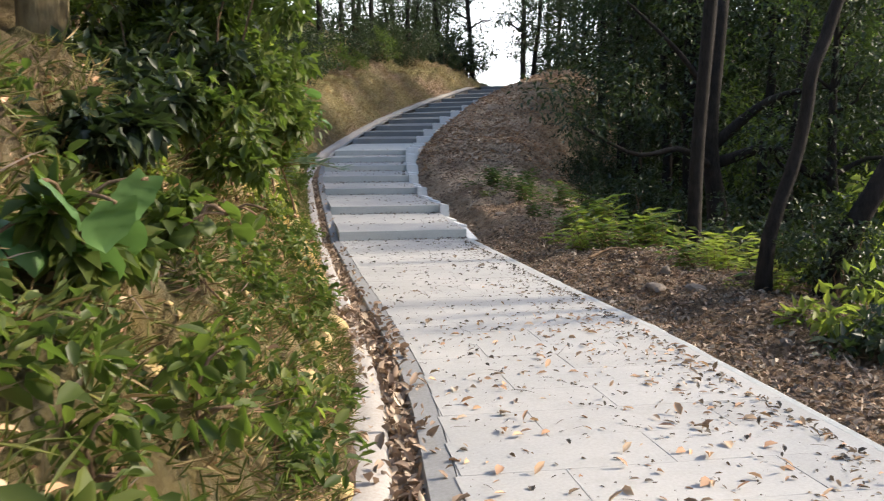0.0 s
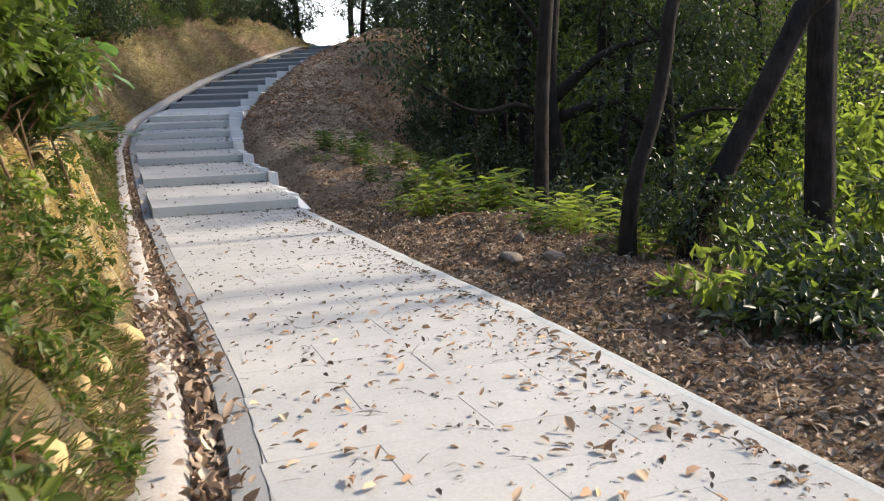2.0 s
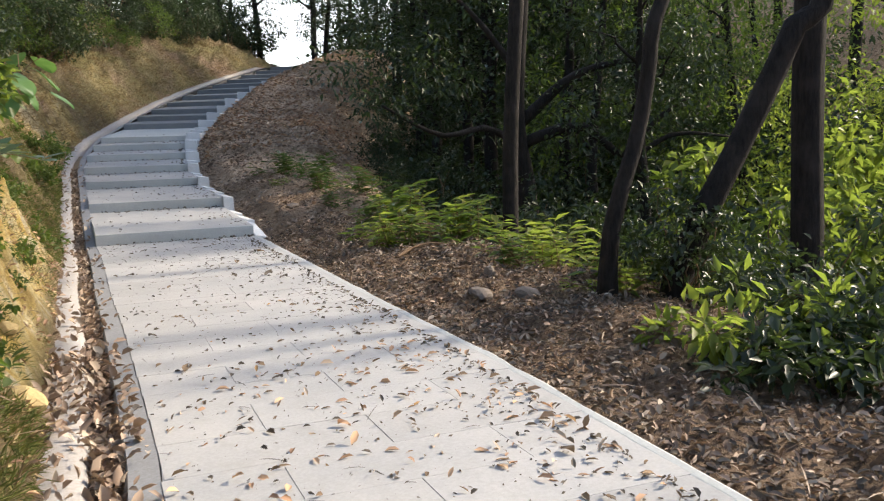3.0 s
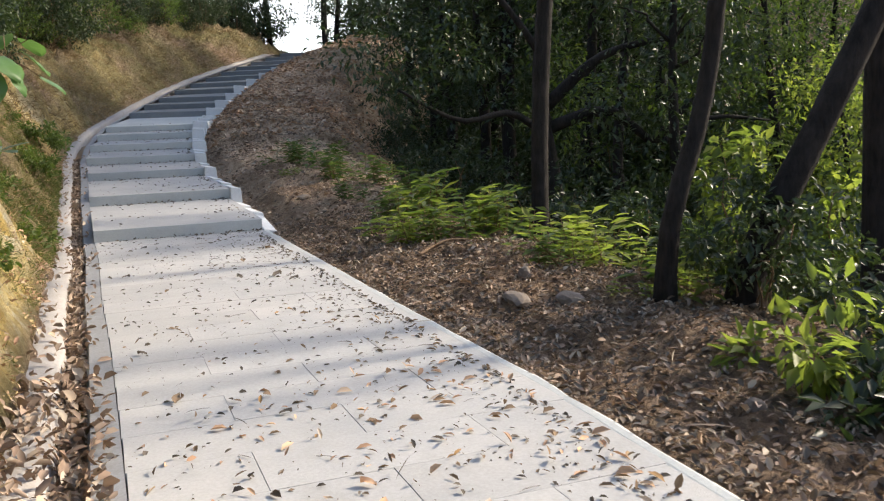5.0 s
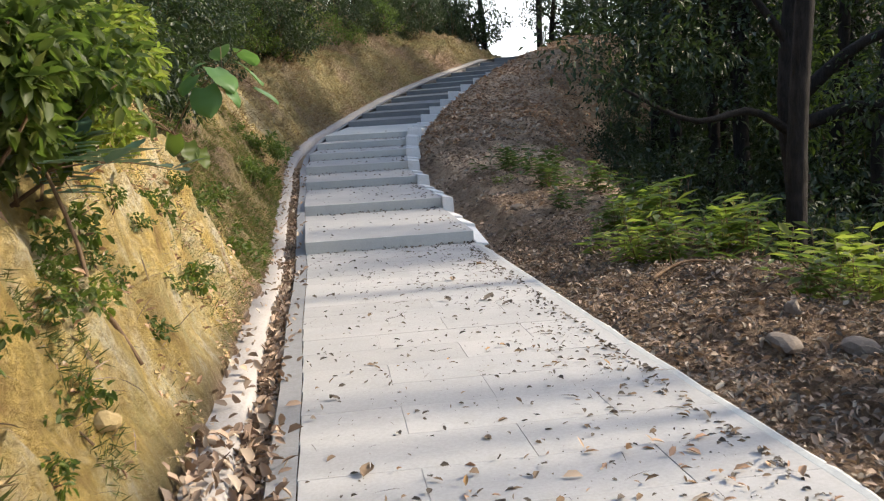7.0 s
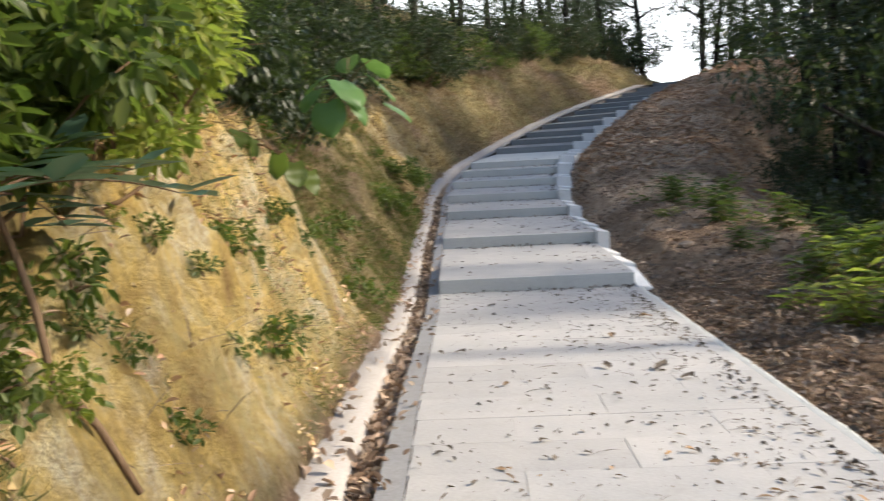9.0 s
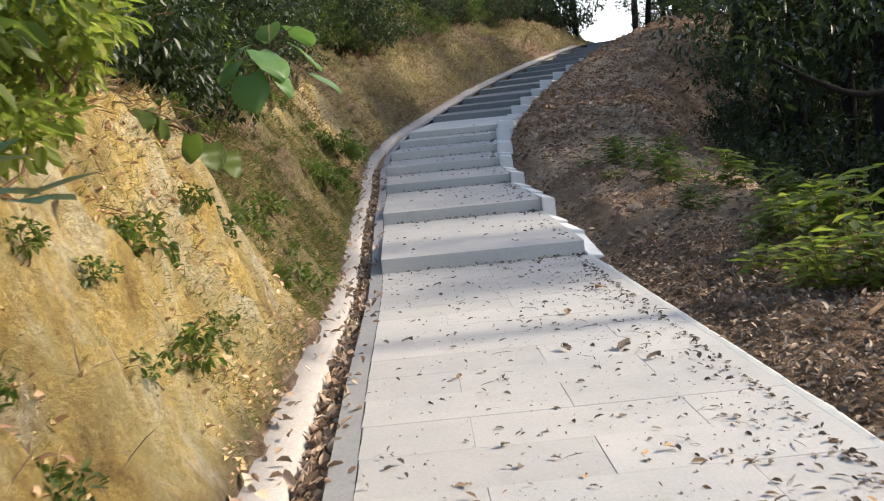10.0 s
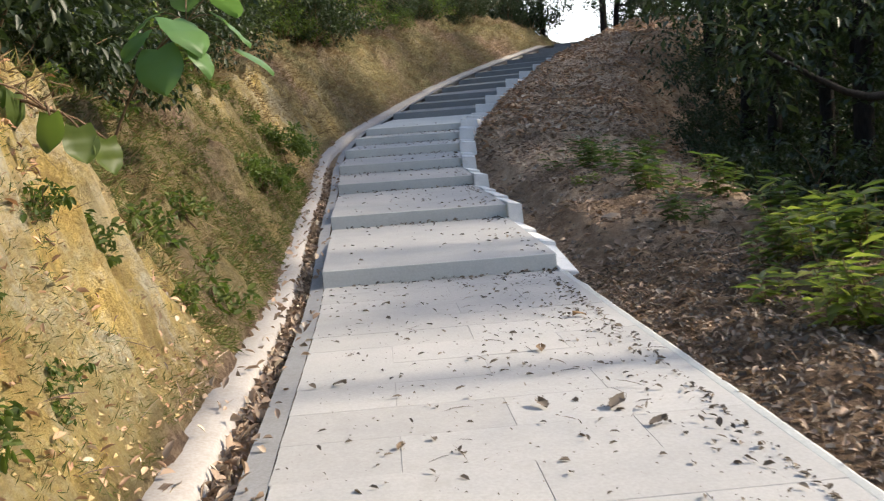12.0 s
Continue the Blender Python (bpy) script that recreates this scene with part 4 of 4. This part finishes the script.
# ---------------------------------------------------------------- stones
def stone(x, y, size, flat, mat, label, seed, sink=0.5):
    rng = random.Random(seed)
    bm = bmesh.new()
    bmesh.ops.create_icosphere(bm, subdivisions=2, radius=1)
    for v in bm.verts:
        k = 1 + 0.28 * noise.noise(v.co * 1.3 + Vector((seed * 3.1, 0, 0))) + 0.1 * noise.noise(v.co * 4 + Vector((0, seed, 0)))
        v.co = Vector((v.co.x * k * size, v.co.y * k * size * 0.75, v.co.z * k * size * flat))
    me = bpy.data.meshes.new("stone")
    bm.to_mesh(me)
    bm.free()
    me.materials.append(mat)
    ob = new("stone", me)
    ob.matrix_world = pose(x, y, ground_z(x, y) + size * flat * (1 - 2 * sink) * 0.5, rng.uniform(-12, 12), rng.uniform(-12, 12), rng.uniform(0, 360))
    tagged(ob, label, "stone", "stones")


for k, (x, y, s, fl) in enumerate([(3.77, 8.84, 0.13, 0.42), (4.08, 8.53, 0.14, 0.45), (4.03, 9.21, 0.06, 1.3), (3.55, 5.97, 0.06, 0.9), (3.5, 6.75, 0.08, 0.4), (3.75, 9.6, 0.05, 0.6), (4.3, 12.4, 0.16, 0.5), (3.3, 15.4, 0.07, 0.6), (3.9, 17.0, 0.15, 0.5), (4.6, 14.2, 0.1, 0.5)]):
    stone(x, y, s, fl, ROCK, "brown field stone half sunk among dead leaves", k + 1)
for k, (x, y, s, fl) in enumerate([(-0.3, 2.6, 0.085, 0.9), (-0.03, 2.85, 0.05, 1.1), (0.21, 5.4, 0.07, 0.8), (0.1, 4.1, 0.09, 0.8), (0.16, 4.55, 0.07, 0.7), (0.3, 6.45, 0.11, 0.6), (0.22, 3.5, 0.08, 0.7), (0.15, 5.0, 0.06, 0.8), (0.02, 6.0, 0.07, 0.8), (0.2, 7.1, 0.06, 0.7)]):
    stone(x, y, s, fl, ROCK_YELLOW, "yellowish clay stone at the foot of the bank", k + 31)


# ---------------------------------------------------------------- herbs
def herb(at, label, stems, height, leaf, mat, seed, spread=0.25, group="shoulder herbs"):
    """Upright stalks set with long lance-shaped leaves."""
    rng = np.random.default_rng(seed)
    t = root("herb", at, label, "herb", group)
    P, D, N = [], [], []
    for k in range(stems):
        a, r = rng.uniform(0, 6.283), spread * math.sqrt(rng.random())
        foot = np.array([r * math.cos(a), r * math.sin(a), -0.08])
        h = height * rng.uniform(0.6, 1.1)
        tip = foot + np.array([0.35 * r * math.cos(a) + rng.normal() * 0.06, 0.35 * r * math.sin(a) + rng.normal() * 0.06, h])
        line = curve([foot, (foot + tip) / 2 + rng.normal(size=3) * 0.02, tip], 6)
        part("stalk", tube_mesh("stalk", line, np.linspace(0.005, 0.002, 6), TWIG, 5, 0, k), t)
        for i in range(11):
            f = 0.3 + 0.7 * i / 10
            b = 2.4 * i + rng.uniform(0, 1)
            P.append(foot + (tip - foot) * f)
            D.append([math.cos(b), math.sin(b), 0.5 * f - 0.25 + rng.normal() * 0.15])
            N.append([rng.normal() * 0.25, rng.normal() * 0.25, 1])
    n = len(P)
    L = leaf * rng.uniform(0.6, 1.25, n)
    part("foliage", leaves("foliage", np.array(P), np.array(D), np.array(N), L, L * 0.34, mat, 0.15), t)
    return t


HERB = [herb(spot(4.15, 12.0), "tall herb with narrow yellow-green leaves", 11, 0.5, 0.2, LEAF_BRIGHT, 131, 0.3), herb(spot(4.75, 11.4), "tall herb with narrow green leaves", 11, 0.55, 0.2, LEAF_MID, 132, 0.3),
        herb(spot(3.95, 12.6), "low straggling yellow-green herb", 9, 0.32, 0.17, LEAF_BRIGHT, 133, 0.3)]
for k, (x, y, s) in enumerate([(4.5, 12.9, 1.0), (4.9, 12.2, 1.05), (4.4, 11.5, 0.8), (5.2, 11.0, 0.9), (4.6, 9.9, 0.7), (4.9, 9.3, 0.8), (5.0, 8.6, 0.9), (4.75, 13.6, 0.9), (4.2, 13.4, 0.7), (5.0, 14.6, 0.9), (4.6, 16.2, 0.6), (4.9, 18.2, 0.9), (5.3, 17.4, 0.9),
                               (4.3, 20.4, 0.8), (4.8, 19.6, 0.9), (5.3, 10.2, 1.0), (5.4, 12.9, 1.0), (4.1, 19.0, 0.5), (5.0, 21.5, 0.8), (5.5, 15.8, 1.0), (4.5, 8.3, 0.5), (4.8, 7.9, 0.7)]):
    place(HERB[2 if s < 0.6 else (1 if k % 2 == 0 or y > 15 else 0)], x, y, 47 * k, s * 1.15, 0.03)
bush("shrub", spot(4.4, 6.1), "low spreading shrub with broad yellow-green leaves", 0.62, 0.40, 18, 24, 0.13, LEAF_BRIGHT, 141, 8, 0.42, "shoulder shrubs")
bush("shrub", spot(4.25, 5.65), "low shrub with broad dark green leaves", 0.55, 0.28, 26, 30, 0.11, LEAF_DARK_SHADED, 142, 8, 0.42, "shoulder shrubs")
bush("shrub", spot(5.1, 5.9), "low spreading shrub with dark green leaves", 0.7, 0.34, 34, 30, 0.11, LEAF_DARK_SHADED, 143, 8, 0.42, "shoulder shrubs")
bush("shrub", spot(5.0, 7.6), "leafy brush and ivy about the leaning trunk", 0.55, 1.0, 30, 50, 0.07, LEAF_DARK_SHADED, 144, 8, 0.5, "shoulder shrubs")
bush("shrub", spot(5.9, 7.9), "glossy brush on the brink", 0.8, 1.0, 32, 50, 0.08, LEAF_DARK_SHADED, 145, 8, 0.5, "shoulder shrubs")
bush("shrub", spot(6.0, 10.6), "glossy dark brush on the brink", 0.8, 1.0, 36, 60, 0.09, LEAF_DARK_SHADED, 146, 8, 0.5, "shoulder shrubs")
bush("shrub", spot(6.6, 13.5), "glossy dark brush on the brink", 0.9, 1.2, 36, 60, 0.09, LEAF_DARK_SHADED, 147, 8, 0.5, "shoulder shrubs")
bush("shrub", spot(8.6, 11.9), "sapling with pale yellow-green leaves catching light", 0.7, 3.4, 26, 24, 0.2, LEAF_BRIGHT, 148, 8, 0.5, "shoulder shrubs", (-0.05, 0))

# pale saplings in the light of the ravine; bright leaf colour imitates backlight
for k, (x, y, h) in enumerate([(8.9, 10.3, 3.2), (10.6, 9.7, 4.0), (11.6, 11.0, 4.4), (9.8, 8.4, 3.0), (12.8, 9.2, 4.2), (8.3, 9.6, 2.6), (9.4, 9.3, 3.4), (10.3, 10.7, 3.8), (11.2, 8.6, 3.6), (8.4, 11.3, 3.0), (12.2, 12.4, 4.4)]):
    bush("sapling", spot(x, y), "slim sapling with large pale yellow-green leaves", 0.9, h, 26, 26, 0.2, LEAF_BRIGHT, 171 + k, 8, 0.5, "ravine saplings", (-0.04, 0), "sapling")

# small weeds on the cut bank
WEED = [bush("weed", spot(-0.15, 3.3), "small green weed rooted in the bank", 0.17, 0.2, 12, 12, 0.055, LEAF_MID, 151, 3, 0.5, "bank weeds", category="weed", curl=0.25),
        bush("weed", spot(-0.2, 4.7), "small yellow-green weed rooted in the bank", 0.16, 0.18, 12, 12, 0.05, LEAF_BRIGHT, 152, 3, 0.55, "bank weeds", category="weed", curl=0.25)]
wr = random.Random(8)
for i in range(110):
    y = wr.uniform(1.2, 6.6) if i < 46 or i % 2 else wr.uniform(6.6, 12.8)
    d = wr.uniform(0.1, 1.15) if i < 46 else wr.choice([0.25, 0.45, 0.5, 0.9])
    place(WEED[1 if i % 3 == 0 and i < 46 else 0], float(left_x(y)) - 0.47 - d, y, wr.uniform(0, 360), wr.uniform(0.6, 1.35) if i < 46 else wr.uniform(0.5, 1.0), 0.02)


for i in range(13):                   # a green patch low on the clay
    y, d = wr.gauss(7.6, 0.55), wr.uniform(0.2, 0.8)
    place(WEED[i % 2], float(left_x(y)) - 0.47 - d, y, wr.uniform(0, 360), wr.uniform(0.4, 0.85), 0.02)
for i in range(20):                   # weeds in the grassy recess
    y, d = wr.uniform(12.8, 21), wr.uniform(0.15, 1.3)
    place(WEED[0], float(left_x(y)) - 0.47 - d, y, wr.uniform(0, 360), wr.uniform(0.7, 1.4), 0.03)


# ---------------------------------------------------------------- grass, leaf litter
def scatter(name, label, category, P, D, N, L, W, mat, fold=0.25, curl=0.0):
    tagged(new(name, leaves(name, P, D, N, L, W, mat, fold, curl)), label, category, kind="stuff")


def bank_points(rng, n, y0, y1, d0, d1, clump=0.0):
    out = []
    while len(out) < n:
        y, d = rng.uniform(y0, y1), rng.uniform(d0, d1)
        x = float(left_x(y)) - 0.47 - d
        if clump and fbm(x * 1.0, y, 4, 1.6) < clump - 0.25:
            continue
        out.append((x, y, ground_z(x, y)))
    return np.array(out)


def grass(name, label, n, y0, y1, d0, d1, length, mat, seed, clump=0.2, droop=0.5):
    rng = np.random.default_rng(seed)
    P = bank_points(rng, n, y0, y1, d0, d1, clump) - [0, 0, 0.01]
    D = unit(rng, n) * 0.7 + np.array([0.45, 0, 0.75 - droop])
    L = length * rng.uniform(0.5, 1.4, n)
    scatter(name, label, "grass", P, D, unit(rng, n), L, L * 0.045 + 0.002, mat, 0.1)


grass("bank_grass", "green grass and small herbs on the bank", 12000, 0.8, 6.3, 0.02, 1.5, 0.10, GRASS_GREEN, 201, 0.1)
grass("bank_grass", "yellow-green grass at the foot of the bank", 3500, 4.5, 7.4, 0.0, 0.5, 0.07, GRASS_GREEN, 202, 0.12)
grass("bank_grass", "sparse grass on bare clay", 5000, 6.0, 12.8, 0.02, 1.0, 0.05, GRASS_GREEN, 203, 0.34)
grass("bank_grass", "green and straw grass in the recess of the bank", 34000, 12.5, 21.5, 0.02, 1.7, 0.09, GRASS_GREEN, 204, 0.05, 0.7)
grass("bank_grass", "dry straw-coloured grass hanging on the bank", 3500, 12.5, 22, 0.1, 1.9, 0.13, GRASS_DRY, 205, 0.1, 0.9)
grass("bank_grass", "dry straw-coloured grass on the upper bank", 11000, 21, 47, 0.05, 1.9, 0.2, GRASS_DRY, 206, 0.05, 0.8)
grass("bank_grass", "withered brown grass among the herbs", 5000, 0.8, 6.4, 0.02, 1.4, 0.1, GRASS_DRY, 208, 0.1, 0.7)
grass("bank_grass", "dry grass and rootlets at the clay rim", 1800, 6.5, 12.8, 0.85, 1.5, 0.17, GRASS_DRY, 207, 0.1, 0.9)


def crumbs(name, label, P, size, mat, seed):
    """Small angular lumps, half sunk."""
    rng = np.random.default_rng(seed)
    base = np.array([(1, 0, 0), (-1, 0, 0), (0, 1, 0), (0, -1, 0), (0, 0, 1), (0, 0, -1)], float)
    tri = [(0, 2, 4), (2, 1, 4), (1, 3, 4), (3, 0, 4), (2, 0, 5), (1, 2, 5), (3, 1, 5), (0, 3, 5)]
    verts, faces = [], []
    for i, p in enumerate(P):
        s = size * rng.uniform(0.3, 1.3) ** 2
        verts += [tuple(p + (b + rng.normal(size=3) * 0.25) * s * [1, 1, 0.8]) for b in base]
        faces += [tuple(6 * i + k for k in t) for t in tri]
    tagged(new(name, mesh_from(name, verts, faces, mat)), label, "earth", kind="stuff")


rng = np.random.default_rng(290)
crumbs("clay_crumbs", "crumbled lumps of yellow clay on the bank", bank_points(rng, 2600, 3.0, 13.5, 0.0, 0.9, 0.12) - np.array([0, 0, 0.004]), 0.012, ROCK_YELLOW, 291)
crumbs("soil_crumbs", "lumps of brown soil on the shoulder", np.array([(x, y, ground_z(x, y)) for x, y in zip(rng.uniform(3.0, 5.2, 2200), rng.uniform(2.5, 20, 2200))]), 0.018, ROCK, 292)


def shoulder_points(rng, n, y0, y1, v0, v1, power=1.0):
    out = []
    for _ in range(n):
        y = rng.uniform(y0, y1)
        v = v0 + (v1 - v0) * rng.random() ** power
        x = float(right_x(y)) + v
        out.append((x, y, ground_z(x, y)))
    return np.array(out)


def lay(name, label, P, length, mat, seed, tilt=0.35, wide=0.45, lift=0.012, curl=0.6):
    """Curled dead leaves lying about."""
    rng = np.random.default_rng(seed)
    n = len(P)
    D = unit(rng, n)
    D[:, 2] = rng.normal(size=n) * tilt * 0.6
    N = unit(rng, n) * tilt + np.array([0, 0, 1.0])
    L = length * rng.uniform(0.45, 1.35, n)
    scatter(name, label, "dead leaves", P + np.array([0, 0, lift]), D, N, L, L * rng.uniform(0.6, 1.4, n) * wide, mat, 0.3, curl)


rng = np.random.default_rng(300)
lay("leaf_litter", "brown dead leaves on the path shoulder", shoulder_points(rng, 14000, 0.5, 15, 0.09, 2.3, 1.2), 0.05, LITTER, 301, 0.6)
lay("leaf_litter", "dark dead leaves on the path shoulder", shoulder_points(rng, 15000, 0.5, 15, 0.1, 2.6), 0.05, LITTER_GREY, 302, 0.6)
lay("leaf_litter", "dead leaves and chips beside the stairs", shoulder_points(rng, 7000, 15, 30, 0.3, 4.2), 0.1, LITTER, 303, 0.5, curl=0.0)
lay("leaf_litter", "russet dead leaves covering the mound", shoulder_points(rng, 9000, 24, 47, 0.4, 5.5), 0.15, LITTER_RED, 304, 0.5, curl=0.0)
lay("leaf_litter", "tan dead leaves on the mound", shoulder_points(rng, 5000, 22, 47, 0.4, 5.0), 0.13, LITTER, 305, 0.5, curl=0.0)
lay("leaf_litter", "dead leaves lodged on the bank", bank_points(rng, 3600, 1.0, 12.5, 0.0, 1.2, 0.1), 0.05, LITTER_RED, 306, 0.6)


def walk_z(x, y):
    """Height of the walking surface, treads included."""
    if y < RAMP_END:
        return ramp_z(y)
    for a, b in zip(STEPS[:-1], STEPS[1:]):
        f = (x - a[0]) / max(0.1, a[2] - a[0])
        ya, yb = a[1] + (a[3] - a[1]) * f, b[1] + (b[3] - b[1]) * f
        if ya <= y < yb:
            return a[5] + (b[4] - a[5]) * (y - ya) / (yb - ya)
    return float(rise(y)) + 0.1


def path_points(rng, n, y0, y1, bias):
    out = []
    for _ in range(n):
        y = rng.uniform(y0, y1)
        l, r = float(left_x(y)) + 0.03, float(right_x(y)) - 0.1
        x = r - (r - l) * rng.random() ** bias
        out.append((x, y, walk_z(x, y)))
    return np.array(out)


lay("path_litter", "small curled dead leaves scattered on the slabs", path_points(rng, 400, 1.5, 9.5, 2.0), 0.055, LITTER_DARK, 311, 0.5, 0.36, 0.006)
lay("path_litter", "brown dead leaves scattered on the slabs", path_points(rng, 380, 1.5, 7.5, 1.5), 0.07, LITTER_RED, 312, 0.5, 0.4, 0.006)
lay("path_litter", "dark leaf scraps along the outer edge", path_points(rng, 1300, 2.0, 15.5, 3.2), 0.038, LITTER_GREY, 313, 0.4, 0.5, 0.005)
lay("path_litter", "tiny dark leaf crumbs on the slabs", path_points(rng, 2000, 2.0, 15.5, 1.6), 0.011, LITTER_GREY, 314, 0.3, 0.6, 0.003)
lay("path_litter", "dead leaves scattered on the slabs", path_points(rng, 170, 9.0, 15.5, 1.6), 0.05, LITTER_GREY, 315, 0.5, 0.36, 0.006)
lay("path_litter", "dead leaves and twigs on the treads", path_points(rng, 420, 15.7, 27, 2.4), 0.05, LITTER_GREY, 316, 0.4, 0.5, 0.006)
lay("path_twigs", "thin grey twigs and leaf stalks on the slabs", path_points(rng, 150, 1.5, 15.5, 1.5), 0.13, LITTER_GREY, 318, 0.1, 0.045, 0.004)
lay("shoulder_twigs", "thin dead twigs among the shoulder leaves", shoulder_points(rng, 900, 1.0, 20, 0.1, 3.0), 0.2, LITTER, 319, 0.3, 0.04, 0.015)
lay("bank_twigs", "thin dead twigs and straws on the bank", bank_points(rng, 700, 1.0, 12.5, 0.0, 1.2), 0.16, LITTER, 320, 0.5, 0.04, 0.01)
foot = []
for a in STEPS[:7]:                   # leaves gathered against the risers
    for _ in range(70):
        f = rng.random() ** 0.6
        x, y = a[0] + (a[2] - a[0]) * f, a[1] + (a[3] - a[1]) * f - abs(rng.normal()) * 0.07 - 0.01
        foot.append((x, y, walk_z(x, y)))
lay("path_litter", "dead leaves gathered against the risers", np.array(foot), 0.05, LITTER_GREY, 317, 0.5, 0.5, 0.006)

# leaves filling the gutter
gp = []
for _ in range(9000):
    y = rng.uniform(0.5, 24)
    fill = float(np.interp(y, [0, 3, 5.8, 6.6, 7.6, 8.4, 11, 15, 24], [0.9, 1.0, 1.0, 1.3, 1.3, 0.8, 0.62, 0.55, 0.5]))
    if rng.random() > fill:
        continue
    l, z = float(left_x(y)), float(ramp_z(y)) if y < RAMP_END else float(rise(y))
    d = rng.uniform(0.14, 0.29)
    if 6.2 < y < 8.1 and rng.random() < 0.62:
        d = rng.uniform(0.05, 0.56)
    elif rng.random() < 0.12:
        d = rng.uniform(0.03, 0.52)
    bed_z = z - 0.085 if d < 0.29 and d > 0.14 else (z - 0.012 if d <= 0.14 else z + 0.01 + 0.15 * (d - 0.3))
    gp.append((l - d, y, bed_z + rng.uniform(0, 0.055 if fill > 0.9 else 0.02)))
lay("gutter_litter", "brown dead leaves heaped in the gutter", np.array(gp), 0.075, LITTER, 321, 0.9, 0.5, 0.004)
gb = []
for y in np.arange(-4, 26, 0.3):
    l, z = float(left_x(y)), float(ramp_z(y)) if y < RAMP_END else float(rise(y))
    gb.append([(l - 0.155, y, z - 0.1), (l - 0.22, y, z - 0.085), (l - 0.285, y, z - 0.1)])
part("silt", strip("silt", gb, LITTER_DARK, True), gutter, "dark leaf mould in the channel")


# larger single leaves that lie on the slabs
def curled_leaf(name, length, mat, seed):
    rr_ = np.random.default_rng(seed)
    rows = []
    for i in range(8):
        f = i / 7
        w = 0.33 * length * math.sin(math.pi * (0.06 + 0.9 * f)) * (1 + 0.25 * rr_.normal() * 0.5)
        arch = 0.16 * length * math.sin(math.pi * f) + 0.05 * length * rr_.normal() * f
        rows.append([(length * (f - 0.5), w * s, max(0.0, arch * (1 - s * s) + 0.28 * length * abs(s) ** 2 * (0.4 + f) + 0.004)) for s in (-1, -0.5, 0, 0.5, 1)])
    return strip(name, rows, mat, True)


CURL = [curled_leaf("fallen_leaf", 0.11, m, 400 + k) for k, m in enumerate((LITTER_GREY, LITTER_DARK, LITTER_RED))]
for k, (x, y, s, m, lab) in enumerate([(0.98, 12.0, 1.0, 0, "dark curled dead leaf standing on the slabs"), (1.13, 7.46, 1.1, 1, "large tan dead leaf on the slabs"), (1.72, 5.99, 0.9, 2, "yellowish dead leaf on the slabs"), (1.17, 4.72, 0.9, 1, "tan dead leaf on the slabs"),
                                       (1.1, 4.44, 0.9, 2, "orange-brown dead leaf on the slabs"), (1.25, 14.4, 0.9, 0, "crumpled green-brown leaf on the slabs"), (2.35, 11.2, 1.6, 0, "long curled dead leaf on the slabs"), (2.0, 11.3, 1.2, 0, "curled dead leaf on the slabs"),
                                       (2.65, 13.3, 1.3, 1, "withered greenish leaf near the edge"), (1.95, 3.9, 1.0, 2, "pale orange dead leaf on the slabs"), (2.1, 4.3, 1.0, 1, "tan dead leaf on the slabs"), (2.45, 10.9, 1.2, 0, "dark curled leaf near the edge"), (2.2, 12.4, 1.1, 1, "curled tan leaf on the slabs"),
                                       (1.0, 8.6, 0.8, 0, "dark dead leaf on the slabs"), (1.45, 9.7, 0.7, 0, "dark dead leaf on the slabs"), (2.5, 5.2, 1.0, 1, "tan dead leaf near the edge"), (1.6, 7.0, 0.8, 0, "dark dead leaf on the slabs"), (1.3, 10.9, 0.7, 1, "tan dead leaf on the slabs")]):
    ob = new("fallen_leaf", CURL[m])
    ob.matrix_world = pose(x, y, ramp_z(y) + 0.004, 0, 0, 67 * k) @ Matrix.Scale(s * 0.72, 4)
    tagged(ob, lab, "leaf", "fallen leaves")

# ---------------------------------------------------------------- hazy sky beyond the crest
haze, hn, hl, hb = material("haze", 1.0, 0.0)
hb.inputs["Emission Color"].default_value, hb.inputs["Emission Strength"].default_value = (0.93, 0.97, 1.0, 1), 1.0
tagged(new("backdrop", mesh_from("backdrop", [(-150, 190, -60), (200, 190, -60), (200, 190, 120), (-150, 190, 120)], [(0, 1, 2, 3)], haze)), "bright white hazy sky beyond the crest", "sky", kind="structure")

# ---------------------------------------------------------------- paving slabs, in running bond
row, y = 0, -2.88
while y < RAMP_END - 0.05:
    yc = y + ROW / 2
    l = float(left_x(yc)) + 0.002
    x, fit = l, (float(right_x(yc)) - l + 0.015) / 2.0
    for w in ((1.0, 1.0) if row % 2 else (0.5, 1.0, 0.5)):
        slab = part("slab", SLABS[w], walkway)
        slab.scale = (fit, 1, 1)
        slab.location = (x + w * fit / 2, yc, ramp_z(yc) + random.uniform(-0.0012, 0.0012))
        slab.rotation_euler = (0.0055, 0, 0)
        x += w * fit
    y, row = y + ROW, row + 1
